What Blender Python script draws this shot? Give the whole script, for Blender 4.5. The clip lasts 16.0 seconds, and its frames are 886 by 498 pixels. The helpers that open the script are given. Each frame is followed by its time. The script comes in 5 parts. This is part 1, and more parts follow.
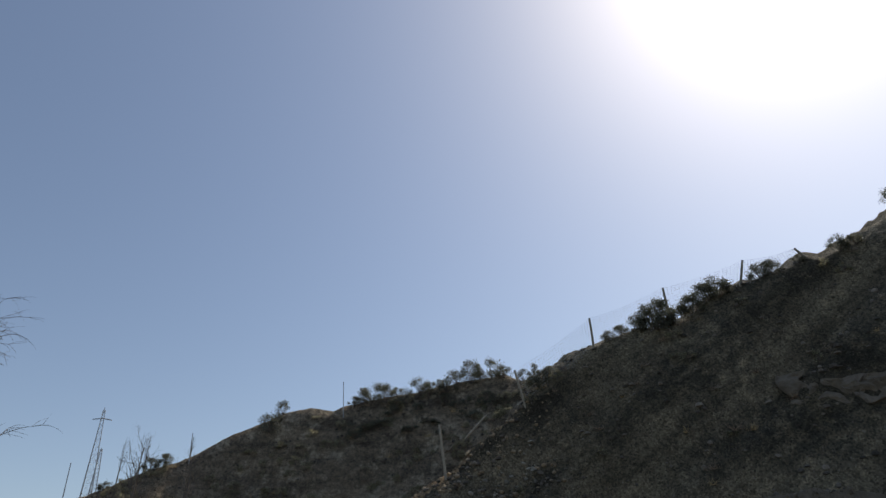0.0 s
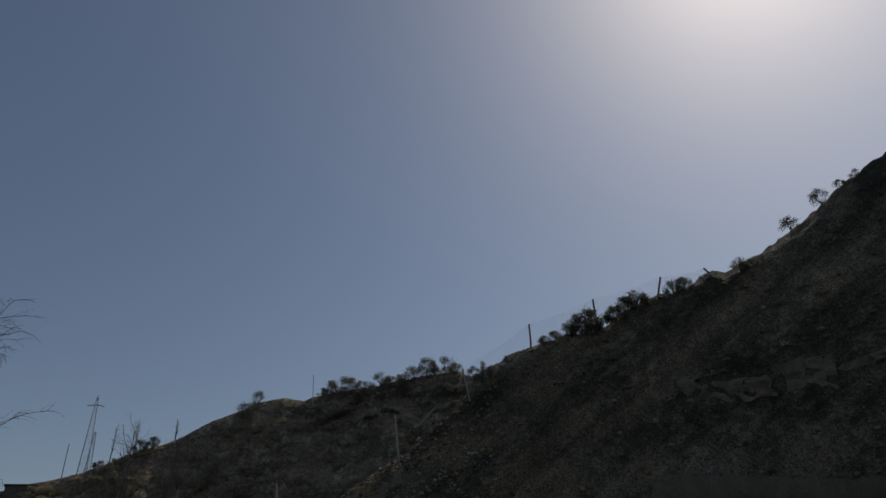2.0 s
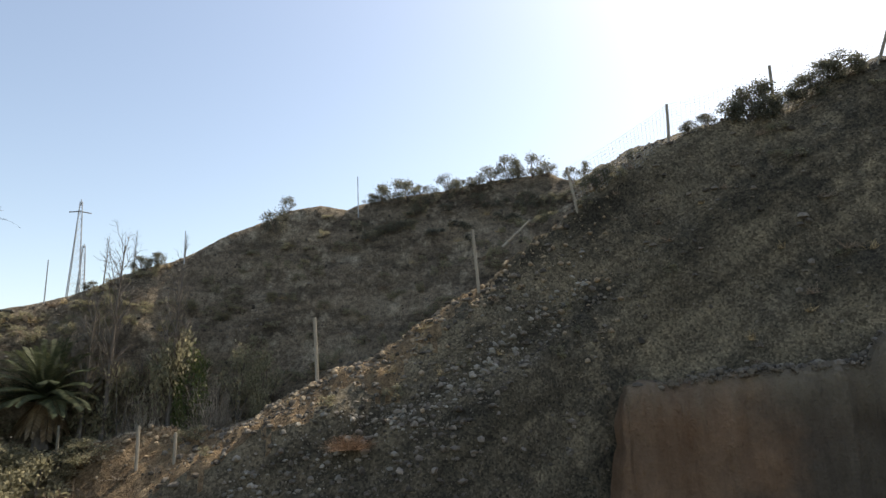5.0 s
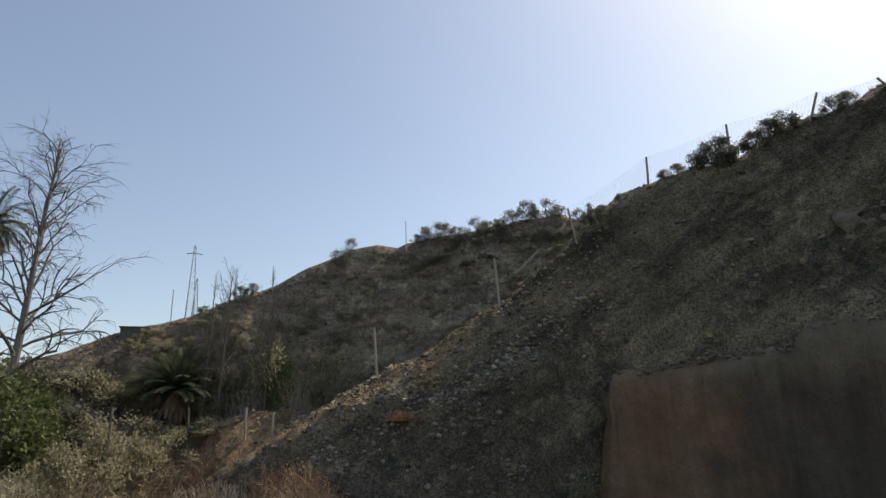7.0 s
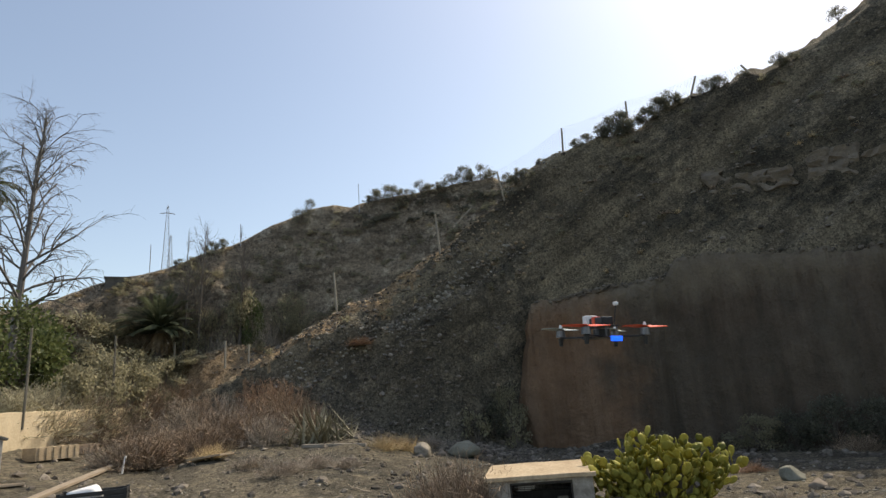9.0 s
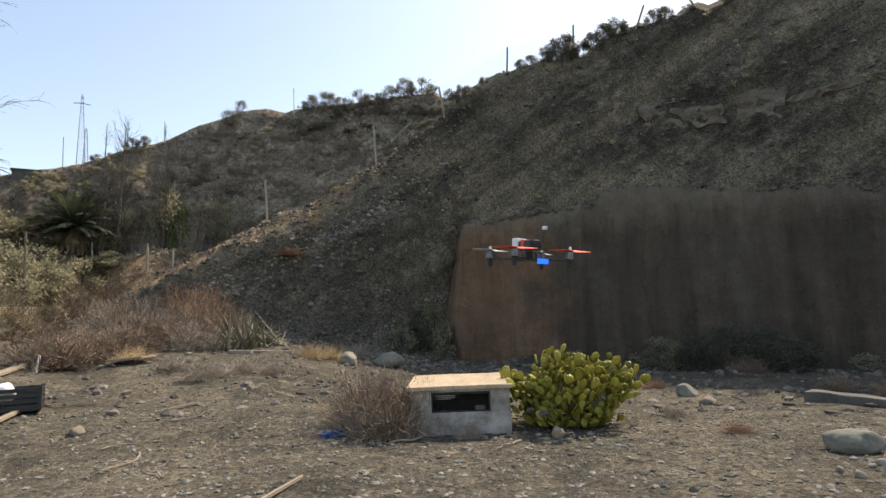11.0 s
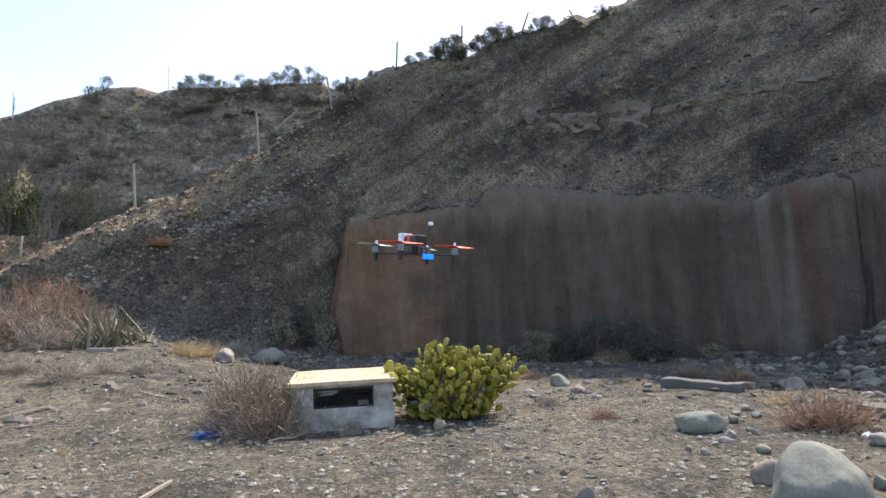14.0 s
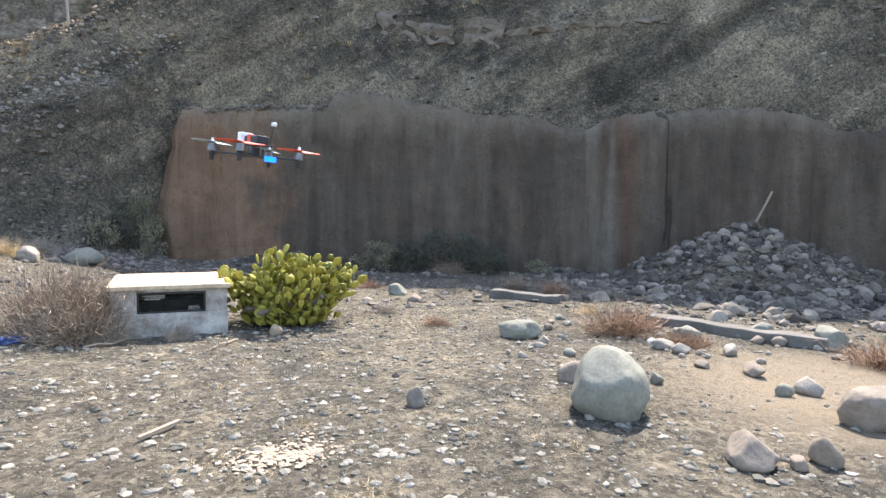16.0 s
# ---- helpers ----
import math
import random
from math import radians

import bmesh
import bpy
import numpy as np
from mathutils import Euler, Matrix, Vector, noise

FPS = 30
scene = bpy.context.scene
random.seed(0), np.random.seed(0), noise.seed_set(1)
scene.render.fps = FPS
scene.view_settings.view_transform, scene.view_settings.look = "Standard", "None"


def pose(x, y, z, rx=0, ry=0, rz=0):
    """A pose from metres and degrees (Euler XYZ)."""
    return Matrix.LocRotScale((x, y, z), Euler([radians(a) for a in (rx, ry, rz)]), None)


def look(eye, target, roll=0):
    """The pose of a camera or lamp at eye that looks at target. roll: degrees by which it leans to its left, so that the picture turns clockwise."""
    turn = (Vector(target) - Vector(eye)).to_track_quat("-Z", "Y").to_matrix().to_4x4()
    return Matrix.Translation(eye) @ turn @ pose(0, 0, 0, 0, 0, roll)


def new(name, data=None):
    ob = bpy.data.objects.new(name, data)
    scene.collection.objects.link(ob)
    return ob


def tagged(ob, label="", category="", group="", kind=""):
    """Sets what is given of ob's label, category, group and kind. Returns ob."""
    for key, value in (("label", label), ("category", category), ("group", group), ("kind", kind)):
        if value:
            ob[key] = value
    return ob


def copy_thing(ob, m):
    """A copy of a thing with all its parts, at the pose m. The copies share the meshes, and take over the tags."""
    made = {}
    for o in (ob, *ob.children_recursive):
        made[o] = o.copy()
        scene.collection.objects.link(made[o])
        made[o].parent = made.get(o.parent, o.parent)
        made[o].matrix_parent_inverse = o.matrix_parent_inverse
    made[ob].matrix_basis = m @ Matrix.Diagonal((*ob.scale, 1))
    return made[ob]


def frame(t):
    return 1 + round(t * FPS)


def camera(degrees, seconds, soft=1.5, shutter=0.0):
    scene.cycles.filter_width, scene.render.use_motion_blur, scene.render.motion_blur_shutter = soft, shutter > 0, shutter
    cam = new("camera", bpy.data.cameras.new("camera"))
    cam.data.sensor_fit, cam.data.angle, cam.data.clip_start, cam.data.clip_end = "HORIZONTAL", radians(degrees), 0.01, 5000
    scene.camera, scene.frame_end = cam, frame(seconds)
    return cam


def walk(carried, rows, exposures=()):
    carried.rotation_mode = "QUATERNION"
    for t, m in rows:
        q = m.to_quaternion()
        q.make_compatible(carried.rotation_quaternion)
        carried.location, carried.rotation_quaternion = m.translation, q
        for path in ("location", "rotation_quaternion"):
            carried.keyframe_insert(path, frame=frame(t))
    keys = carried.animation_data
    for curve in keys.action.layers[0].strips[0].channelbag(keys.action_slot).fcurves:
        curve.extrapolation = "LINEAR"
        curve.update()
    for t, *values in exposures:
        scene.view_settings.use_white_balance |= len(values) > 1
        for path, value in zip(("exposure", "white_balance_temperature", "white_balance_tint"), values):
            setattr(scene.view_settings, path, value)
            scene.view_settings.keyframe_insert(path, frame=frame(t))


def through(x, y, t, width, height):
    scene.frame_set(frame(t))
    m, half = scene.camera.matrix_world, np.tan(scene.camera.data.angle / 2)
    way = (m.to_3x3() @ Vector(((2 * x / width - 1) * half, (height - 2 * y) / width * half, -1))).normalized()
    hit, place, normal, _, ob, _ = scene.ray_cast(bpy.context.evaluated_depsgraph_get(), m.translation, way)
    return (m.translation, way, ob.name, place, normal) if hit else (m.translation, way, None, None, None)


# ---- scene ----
cam = camera(73.0, 16.0, soft=1.45)
EYE = 1.7
ROWS = [
    (0, -0.865, 4.011, 4.127, 121.76, 4.46, 4.60),
    (0.5, -0.132, 1.503, 3.242, 122.75, 4.87, 2.85),
    (1, 0.196, 0.871, 3.540, 123.80, 4.73, 3.98),
    (1.5, 0.153, 0.677, 3.391, 124.10, 4.34, 3.54),
    (2, 0.088, 0.828, 3.345, 120.34, 4.38, 2.12),
    (2.5, 0.211, 2.664, 4.085, 115.28, 3.38, 3.02),
    (3, -0.572, 5.101, 4.571, 109.49, 2.57, 5.88),
    (3.5, -1.455, 6.996, 5.042, 104.49, 2.10, 7.54),
    (4, -2.072, 8.385, 5.475, 100.76, 2.83, 8.88),
    (4.5, -2.044, 8.367, 5.496, 103.30, 2.96, 6.66),
    (4.7, -1.891, 8.364, 5.618, 102.60, 2.55, 5.73),
    (6.8, -0.242, 2.942, 3.426, 108.03, 2.63, 9.49),
    (7, -0.461, 3.541, 3.587, 107.63, 2.46, 10.57),
    (7.5, -2.168, 8.004, 5.302, 105.73, 3.11, 11.32),
    (8, -2.243, 9.153, 5.672, 103.10, 2.60, 8.87),
    (8.5, -0.872, 3.894, 3.638, 103.75, 2.69, 5.73),
    (9, 0, 0, 1.7, 104.82, 4.40, 5.81),
    (9.5, 0, 0, 1.7, 102.54, 2.74, 5.90),
    (10, 0, 0, 1.7, 100.12, 3.44, 4.36),
    (10.2, 0, 0, 1.7, 98.74, 3.14, 2.97),
    (12.3, 0, 0, 1.7, 95.74, 2.45, -3.28),
    (12.5, 0, 0, 1.7, 96.00, 2.46, -3.59),
    (13, 0, 0, 1.7, 95.18, 1.87, -6.32),
    (13.5, 0, 0, 1.7, 93.94, 2.84, -10.13),
    (14, 0, 0, 1.7, 95.53, 2.21, -11.94),
    (14.5, 0, 0, 1.7, 97.61, 1.53, -11.99),
    (15, 0, 0, 1.7, 98.05, 1.22, -14.14),
    (15.5, 0, 0, 1.7, 91.48, -1.03, -22.39),
    (16, 0, 0, 1.7, 86.79, -0.88, -26.77),
]
EXPOSURES = [(t, s, k + (150 if t < 11 else -250 if t < 15.2 else 0), (14 if t > 12 else 11) if t > 9 else 10) for t, s, k in (
    (0.0, -0.3, 6400), (0.5, -0.8, 6300), (1.0, -1.15, 6200), (1.5, -1.3, 6200), (2.0, -1.35, 6300), (2.5, -0.9, 6500), (3.0, -0.4, 6900), (3.5, 0.2, 7100), (4.0, 0.65, 7200),
    (4.5, 0.75, 7200), (7.0, 0.25, 7000), (7.5, 0.5, 7100), (8.0, 0.5, 7200), (8.5, 0.5, 7200), (9.0, 0.5, 7200), (9.5, 0.4, 7200), (10.0, 0.65, 7400), (12.5, 0.92, 6700),
    (13.0, 0.9, 6600), (13.5, 1.25, 6600), (14.0, 1.4, 6600), (14.5, 0.9, 6600), (15.0, 0.85, 6600), (15.5, 1.2, 6600), (16.0, 2.1, 6450))]
walk(cam, [(t, pose(x, y, z, rx, ry, rz)) for t, x, y, z, rx, ry, rz in ROWS], EXPOSURES)

# ---- world and sun ----
SUN_AZ, SUN_EL = 45.0, 51.0
world = bpy.data.worlds.new("sky")
scene.world = world
world.use_nodes = True
wn = world.node_tree
sky = wn.nodes.new("ShaderNodeTexSky")
sky.sky_type = "NISHITA"
sky.sun_disc = False
sky.sun_elevation, sky.sun_rotation = radians(SUN_EL), radians(SUN_AZ)
sky.air_density, sky.dust_density, sky.ozone_density = 1.1, 1.25, 1.3
haze = wn.nodes.new("ShaderNodeHueSaturation")
haze.inputs["Saturation"].default_value = 0.92
wn.links.new(sky.outputs[0], haze.inputs["Color"])
wn.links.new(haze.outputs[0], wn.nodes["Background"].inputs[0])
wn.nodes["Background"].inputs[1].default_value = 0.14
sun = new("sun", bpy.data.lights.new("sun", "SUN"))
sun.data.energy, sun.data.angle, sun.data.color = 3.2, radians(0.6), (1.0, 0.93, 0.82)
a, e = radians(SUN_AZ), radians(SUN_EL)
sun.matrix_world = look((0, 0, 0), (-math.sin(a) * math.cos(e), -math.cos(a) * math.cos(e), -math.sin(e)))

# ---- materials ----
def node(nt, kind, **values):
    n = nt.nodes.new(kind)
    for k, v in values.items():
        n.inputs[k].default_value = v
    return n


def noise_tex(nt, co, scale, detail=6.0, rough=0.6, stretch=None):
    if stretch:
        mp = node(nt, "ShaderNodeMapping", Scale=stretch)
        nt.links.new(co, mp.inputs["Vector"])
        co = mp.outputs["Vector"]
    n = node(nt, "ShaderNodeTexNoise", Scale=scale, Detail=detail, Roughness=rough)
    nt.links.new(co, n.inputs["Vector"])
    return n.outputs["Fac"]


def ramp(nt, fac, stops):
    r = nt.nodes.new("ShaderNodeValToRGB")
    el = r.color_ramp.elements
    while len(el) < len(stops):
        el.new(0.5)
    for q, (p, c) in zip(el, stops):
        q.position, q.color = p, (*c, 1.0)
    nt.links.new(fac, r.inputs["Fac"])
    return r.outputs["Color"]


def mix(nt, fac, a, b, blend="MIX"):
    m = nt.nodes.new("ShaderNodeMix")
    m.data_type, m.blend_type = "RGBA", blend
    for sock, val in ((m.inputs[0], fac), (m.inputs[6], a), (m.inputs[7], b)):
        if isinstance(val, (int, float)):
            sock.default_value = val
        elif isinstance(val, tuple):
            sock.default_value = (*val, 1.0)
        else:
            nt.links.new(val, sock)
    return m.outputs[2]


def material(name, low, high, scale=4.0, rough=0.9, bump=0.3, metal=0.0, fine=40.0, spread=0.25, stretch=None, emit=None, dist=0.02, coarse=None, vary=0.0):
    """Two tones mixed by a coarse noise, broken by a fine one, with relief from both."""
    m = bpy.data.materials.new(name)
    m.use_nodes = True
    nt = m.node_tree
    bs = nt.nodes["Principled BSDF"]
    co = nt.nodes.new("ShaderNodeTexCoord").outputs["Object"]
    c1 = noise_tex(nt, co, scale, stretch=stretch)
    c2 = noise_tex(nt, co, fine, 4.0, stretch=stretch)
    col = ramp(nt, c1, [(0.5 - spread, low), (0.5 + spread, high)])
    col = mix(nt, 0.55, col, ramp(nt, c2, [(0.3, (0.35, 0.35, 0.35)), (0.7, (0.65, 0.65, 0.65))]), "OVERLAY")
    if vary:
        geo = nt.nodes.new("ShaderNodeNewGeometry")
        col = mix(nt, vary, col, ramp(nt, geo.outputs["Random Per Island"], [(0.0, (0.12, 0.12, 0.12)), (1.0, (0.88, 0.88, 0.88))]), "OVERLAY")
    nt.links.new(col, bs.inputs["Base Color"])
    bs.inputs["Roughness"].default_value, bs.inputs["Metallic"].default_value = rough, metal
    bs.inputs["Specular IOR Level"].default_value = 0.3
    if bump:
        b = node(nt, "ShaderNodeBump", Strength=bump, Distance=dist)
        nt.links.new(c2, b.inputs["Height"])
        nt.links.new(b.outputs["Normal"], bs.inputs["Normal"])
    if emit:
        bs.inputs["Emission Color"].default_value = (*emit[0], 1.0)
        bs.inputs["Emission Strength"].default_value = emit[1]
    return m


def leaf_material(name, low, high, rough=0.6, through=0.35):
    """Thin leaves: colour by leaf, some light passes through."""
    m = bpy.data.materials.new(name)
    m.use_nodes = True
    nt = m.node_tree
    bs = nt.nodes["Principled BSDF"]
    geo = nt.nodes.new("ShaderNodeNewGeometry")
    co = nt.nodes.new("ShaderNodeTexCoord").outputs["Object"]
    col = ramp(nt, geo.outputs["Random Per Island"], [(0.0, low), (1.0, high)])
    col = mix(nt, 0.5, col, ramp(nt, noise_tex(nt, co, 3.0), [(0.3, (0.3, 0.3, 0.3)), (0.7, (0.7, 0.7, 0.7))]), "OVERLAY")
    nt.links.new(col, bs.inputs["Base Color"])
    bs.inputs["Roughness"].default_value = rough
    bs.inputs["Specular IOR Level"].default_value = 0.25
    tr = nt.nodes.new("ShaderNodeBsdfTranslucent")
    nt.links.new(col, tr.inputs["Color"])
    ms = node(nt, "ShaderNodeMixShader", Fac=through)
    nt.links.new(bs.outputs[0], ms.inputs[1])
    nt.links.new(tr.outputs[0], ms.inputs[2])
    nt.links.new(ms.outputs[0], nt.nodes["Material Output"].inputs["Surface"])
    return m


def ground_material():
    """Grey volcanic gravel and brown earth, with a patch of bare sand beside the boulders."""
    m = bpy.data.materials.new("gravel_earth")
    m.use_nodes = True
    nt = m.node_tree
    bs = nt.nodes["Principled BSDF"]
    co = nt.nodes.new("ShaderNodeTexCoord").outputs["Object"]
    big, mid, fine = noise_tex(nt, co, 0.35), noise_tex(nt, co, 2.2), noise_tex(nt, co, 28.0, 8.0, 0.75)
    base = ramp(nt, big, [(0.36, (0.062, 0.058, 0.047)), (0.62, (0.125, 0.11, 0.081))])
    base = mix(nt, ramp(nt, mid, [(0.45, (0, 0, 0)), (0.62, (1, 1, 1))]), base, (0.138, 0.12, 0.088))
    sx = nt.nodes.new("ShaderNodeSeparateXYZ")
    nt.links.new(co, sx.inputs[0])
    vor = node(nt, "ShaderNodeTexVoronoi", Scale=19.0)
    nt.links.new(co, vor.inputs["Vector"])
    bw = nt.nodes.new("ShaderNodeRGBToBW")
    nt.links.new(vor.outputs["Color"], bw.inputs[0])
    base = mix(nt, 0.6, base, bw.outputs[0], "OVERLAY")
    clod = noise_tex(nt, co, 7.5, 6.0, 0.7)
    base = mix(nt, 0.55, base, ramp(nt, clod, [(0.34, (0.3, 0.3, 0.3)), (0.5, (0.5, 0.5, 0.5)), (0.66, (0.76, 0.75, 0.72))]), "OVERLAY")
    wide = noise_tex(nt, co, 0.5, 5.0, 0.65, stretch=(1.0, 1.0, 0.7))
    base = mix(nt, 0.6, base, ramp(nt, wide, [(0.36, (0.27, 0.27, 0.28)), (0.64, (0.72, 0.7, 0.67))]), "OVERLAY")
    base = mix(nt, 0.65, base, ramp(nt, fine, [(0.3, (0.15, 0.15, 0.15)), (0.7, (0.85, 0.85, 0.85))]), "OVERLAY")
    # Diagonal rib tones on the slope: lit crests and shaded gullies put into colour.
    rot = node(nt, "ShaderNodeMapping", Rotation=(0.0, radians(31), 0.0))
    nt.links.new(co, rot.inputs["Vector"])
    ribs = noise_tex(nt, rot.outputs["Vector"], 1.0, 6.0, 0.65, stretch=(0.1, 0.25, 0.62))
    # Fades in with height; the lightened mid tone stands for veiling glare.
    up = node(nt, "ShaderNodeMapRange")
    up.inputs["From Min"].default_value, up.inputs["From Max"].default_value = 1.5, 4.0
    up.inputs["To Max"].default_value = 0.95
    nt.links.new(sx.outputs["Z"], up.inputs["Value"])
    base = mix(nt, up.outputs[0], base, ramp(nt, ribs, [(0.38, (0.27, 0.265, 0.25)), (0.5, (0.59, 0.57, 0.54)), (0.62, (0.9, 0.86, 0.8))]), "OVERLAY")
    mp = node(nt, "ShaderNodeMapping", Location=(-6.3 / 2.9, -3.4 / 3.0, 0.0), Scale=(1 / 2.9, 1 / 3.0, 0.0))
    nt.links.new(co, mp.inputs["Vector"])
    ln = nt.nodes.new("ShaderNodeVectorMath")
    ln.operation = "LENGTH"
    nt.links.new(mp.outputs["Vector"], ln.inputs[0])
    ad = nt.nodes.new("ShaderNodeMath")
    ad.operation = "MULTIPLY_ADD"
    ad.inputs[1].default_value = 0.5
    nt.links.new(mid, ad.inputs[0])
    nt.links.new(ln.outputs["Value"], ad.inputs[2])
    sand = mix(nt, 0.5, (0.235, 0.19, 0.133), ramp(nt, fine, [(0.3, (0.35, 0.35, 0.35)), (0.7, (0.65, 0.65, 0.65))]), "OVERLAY")
    base = mix(nt, ramp(nt, ad.outputs[0], [(0.55, (1, 1, 1)), (1.0, (0, 0, 0))]), base, sand)
    nt.links.new(base, bs.inputs["Base Color"])
    bs.inputs["Roughness"].default_value = 0.95
    bs.inputs["Specular IOR Level"].default_value = 0.15
    b0 = node(nt, "ShaderNodeBump", Strength=0.8, Distance=0.07)
    nt.links.new(clod, b0.inputs["Height"])
    b = node(nt, "ShaderNodeBump", Strength=0.85, Distance=0.035)
    nt.links.new(fine, b.inputs["Height"])
    nt.links.new(b0.outputs["Normal"], b.inputs["Normal"])
    nt.links.new(b.outputs["Normal"], bs.inputs["Normal"])
    return m


def soil_material(name, low, high, crust, stretch):
    """Dry earth: beds of two tones, crusted patches, stones and clods in relief."""
    m = bpy.data.materials.new(name)
    m.use_nodes = True
    nt = m.node_tree
    bs = nt.nodes["Principled BSDF"]
    co = nt.nodes.new("ShaderNodeTexCoord").outputs["Object"]
    beds = noise_tex(nt, co, 1.0, 6.0, 0.65, stretch=stretch)
    patch, clod, fine = noise_tex(nt, co, 1.6, 6.0, 0.7), noise_tex(nt, co, 6.0, 7.0, 0.72), noise_tex(nt, co, 24.0, 7.0, 0.75)
    col = ramp(nt, beds, [(0.36, low), (0.62, high)])
    col = mix(nt, ramp(nt, patch, [(0.52, (0, 0, 0)), (0.66, (0.75, 0.75, 0.75))]), col, crust)
    col = mix(nt, 0.75, col, ramp(nt, clod, [(0.34, (0.2, 0.2, 0.2)), (0.5, (0.5, 0.5, 0.5)), (0.66, (0.82, 0.81, 0.79))]), "OVERLAY")
    col = mix(nt, 0.7, col, ramp(nt, fine, [(0.3, (0.22, 0.22, 0.22)), (0.7, (0.78, 0.78, 0.78))]), "OVERLAY")
    nt.links.new(col, bs.inputs["Base Color"])
    bs.inputs["Roughness"].default_value = 0.95
    bs.inputs["Specular IOR Level"].default_value = 0.15
    b0 = node(nt, "ShaderNodeBump", Strength=0.9, Distance=0.14)
    nt.links.new(clod, b0.inputs["Height"])
    b = node(nt, "ShaderNodeBump", Strength=0.8, Distance=0.04)
    nt.links.new(fine, b.inputs["Height"])
    nt.links.new(b0.outputs["Normal"], b.inputs["Normal"])
    nt.links.new(b.outputs["Normal"], bs.inputs["Normal"])
    return m


def wall_material():
    """Cut earth face: brown tuff with upright wash streaks, paler near the rim."""
    m = bpy.data.materials.new("cut_tuff")
    m.use_nodes = True
    nt = m.node_tree
    bs = nt.nodes["Principled BSDF"]
    co = nt.nodes.new("ShaderNodeTexCoord").outputs["Object"]
    streak = noise_tex(nt, co, 1.0, 6.0, 0.65, stretch=(1.1, 1.1, 0.09))
    thin = noise_tex(nt, co, 1.0, 5.0, 0.6, stretch=(2.0, 2.0, 0.2))
    blot, fine = noise_tex(nt, co, 0.45, 5.0), noise_tex(nt, co, 14.0, 8.0, 0.7)
    col = ramp(nt, streak, [(0.36, (0.08, 0.058, 0.044)), (0.5, (0.165, 0.12, 0.086)), (0.64, (0.25, 0.19, 0.14))])
    col = mix(nt, ramp(nt, blot, [(0.44, (0, 0, 0)), (0.66, (0.7, 0.7, 0.7))]), col, (0.15, 0.128, 0.1))
    col = mix(nt, ramp(nt, thin, [(0.5, (0, 0, 0)), (0.75, (0.5, 0.5, 0.5))]), col, (0.085, 0.066, 0.052))
    wash = noise_tex(nt, co, 1.0, 4.0, 0.55, stretch=(0.6, 0.6, 0.14))
    col = mix(nt, ramp(nt, wash, [(0.55, (0, 0, 0)), (0.7, (0.6, 0.6, 0.6))]), col, (0.26, 0.21, 0.16))
    mp = nt.nodes.new("ShaderNodeSeparateXYZ")
    nt.links.new(co, mp.inputs[0])
    edge = nt.nodes.new("ShaderNodeMath")
    edge.operation = "MULTIPLY_ADD"
    edge.inputs[1].default_value = 5.0
    nt.links.new(blot, edge.inputs[0])
    nt.links.new(mp.outputs["X"], edge.inputs[2])
    mr = node(nt, "ShaderNodeMapRange")
    mr.inputs["From Min"].default_value, mr.inputs["From Max"].default_value = 6.2, 7.4
    nt.links.new(edge.outputs[0], mr.inputs["Value"])
    warm = mix(nt, mr.outputs["Result"], (0.3, 0.17, 0.095), (0.07, 0.06, 0.046))
    col = mix(nt, 0.5, col, warm)
    top = nt.nodes.new("ShaderNodeMath")
    top.operation = "MULTIPLY_ADD"
    top.inputs[1].default_value = 2.2
    nt.links.new(thin, top.inputs[0])
    nt.links.new(mp.outputs["Z"], top.inputs[2])
    layer = node(nt, "ShaderNodeMapRange")
    layer.inputs["From Min"].default_value, layer.inputs["From Max"].default_value = 5.5, 6.5
    layer.inputs["To Max"].default_value = 0.6
    nt.links.new(top.outputs[0], layer.inputs["Value"])
    col = mix(nt, layer.outputs[0], col, (0.24, 0.2, 0.145))
    for place, half, tone, most in ((14.25, 0.42, (0.3, 0.255, 0.195), 0.45), (10.3, 0.5, (0.24, 0.2, 0.15), 0.25), (14.9, 0.5, (0.2, 0.1, 0.06), 0.3), (15.9, 0.05, (0.03, 0.026, 0.022), 0.7)):
        off = nt.nodes.new("ShaderNodeMath")
        off.operation = "MULTIPLY_ADD"
        off.inputs[1].default_value = 0.9
        nt.links.new(streak, off.inputs[0])
        nt.links.new(mp.outputs["X"], off.inputs[2])
        gap = nt.nodes.new("ShaderNodeMath")
        gap.operation = "SUBTRACT"
        gap.inputs[1].default_value = place + 0.45
        nt.links.new(off.outputs[0], gap.inputs[0])
        size = nt.nodes.new("ShaderNodeMath")
        size.operation = "ABSOLUTE"
        nt.links.new(gap.outputs[0], size.inputs[0])
        band = node(nt, "ShaderNodeMapRange")
        band.inputs["From Min"].default_value, band.inputs["From Max"].default_value = half, 0.25 * half
        band.inputs["To Max"].default_value = most
        nt.links.new(size.outputs[0], band.inputs["Value"])
        col = mix(nt, band.outputs[0], col, tone)
    lumps = noise_tex(nt, co, 1.7, 6.0, 0.65)
    col = mix(nt, 0.5, col, ramp(nt, lumps, [(0.36, (0.38, 0.38, 0.38)), (0.64, (0.6, 0.6, 0.6))]), "OVERLAY")
    col = mix(nt, 0.35, col, ramp(nt, fine, [(0.3, (0.3, 0.3, 0.3)), (0.7, (0.7, 0.7, 0.7))]), "OVERLAY")
    nt.links.new(col, bs.inputs["Base Color"])
    bs.inputs["Roughness"].default_value = 0.95
    bs.inputs["Specular IOR Level"].default_value = 0.15
    b0 = node(nt, "ShaderNodeBump", Strength=0.8, Distance=0.35)
    nt.links.new(lumps, b0.inputs["Height"])
    b1 = node(nt, "ShaderNodeBump", Strength=0.7, Distance=0.3)
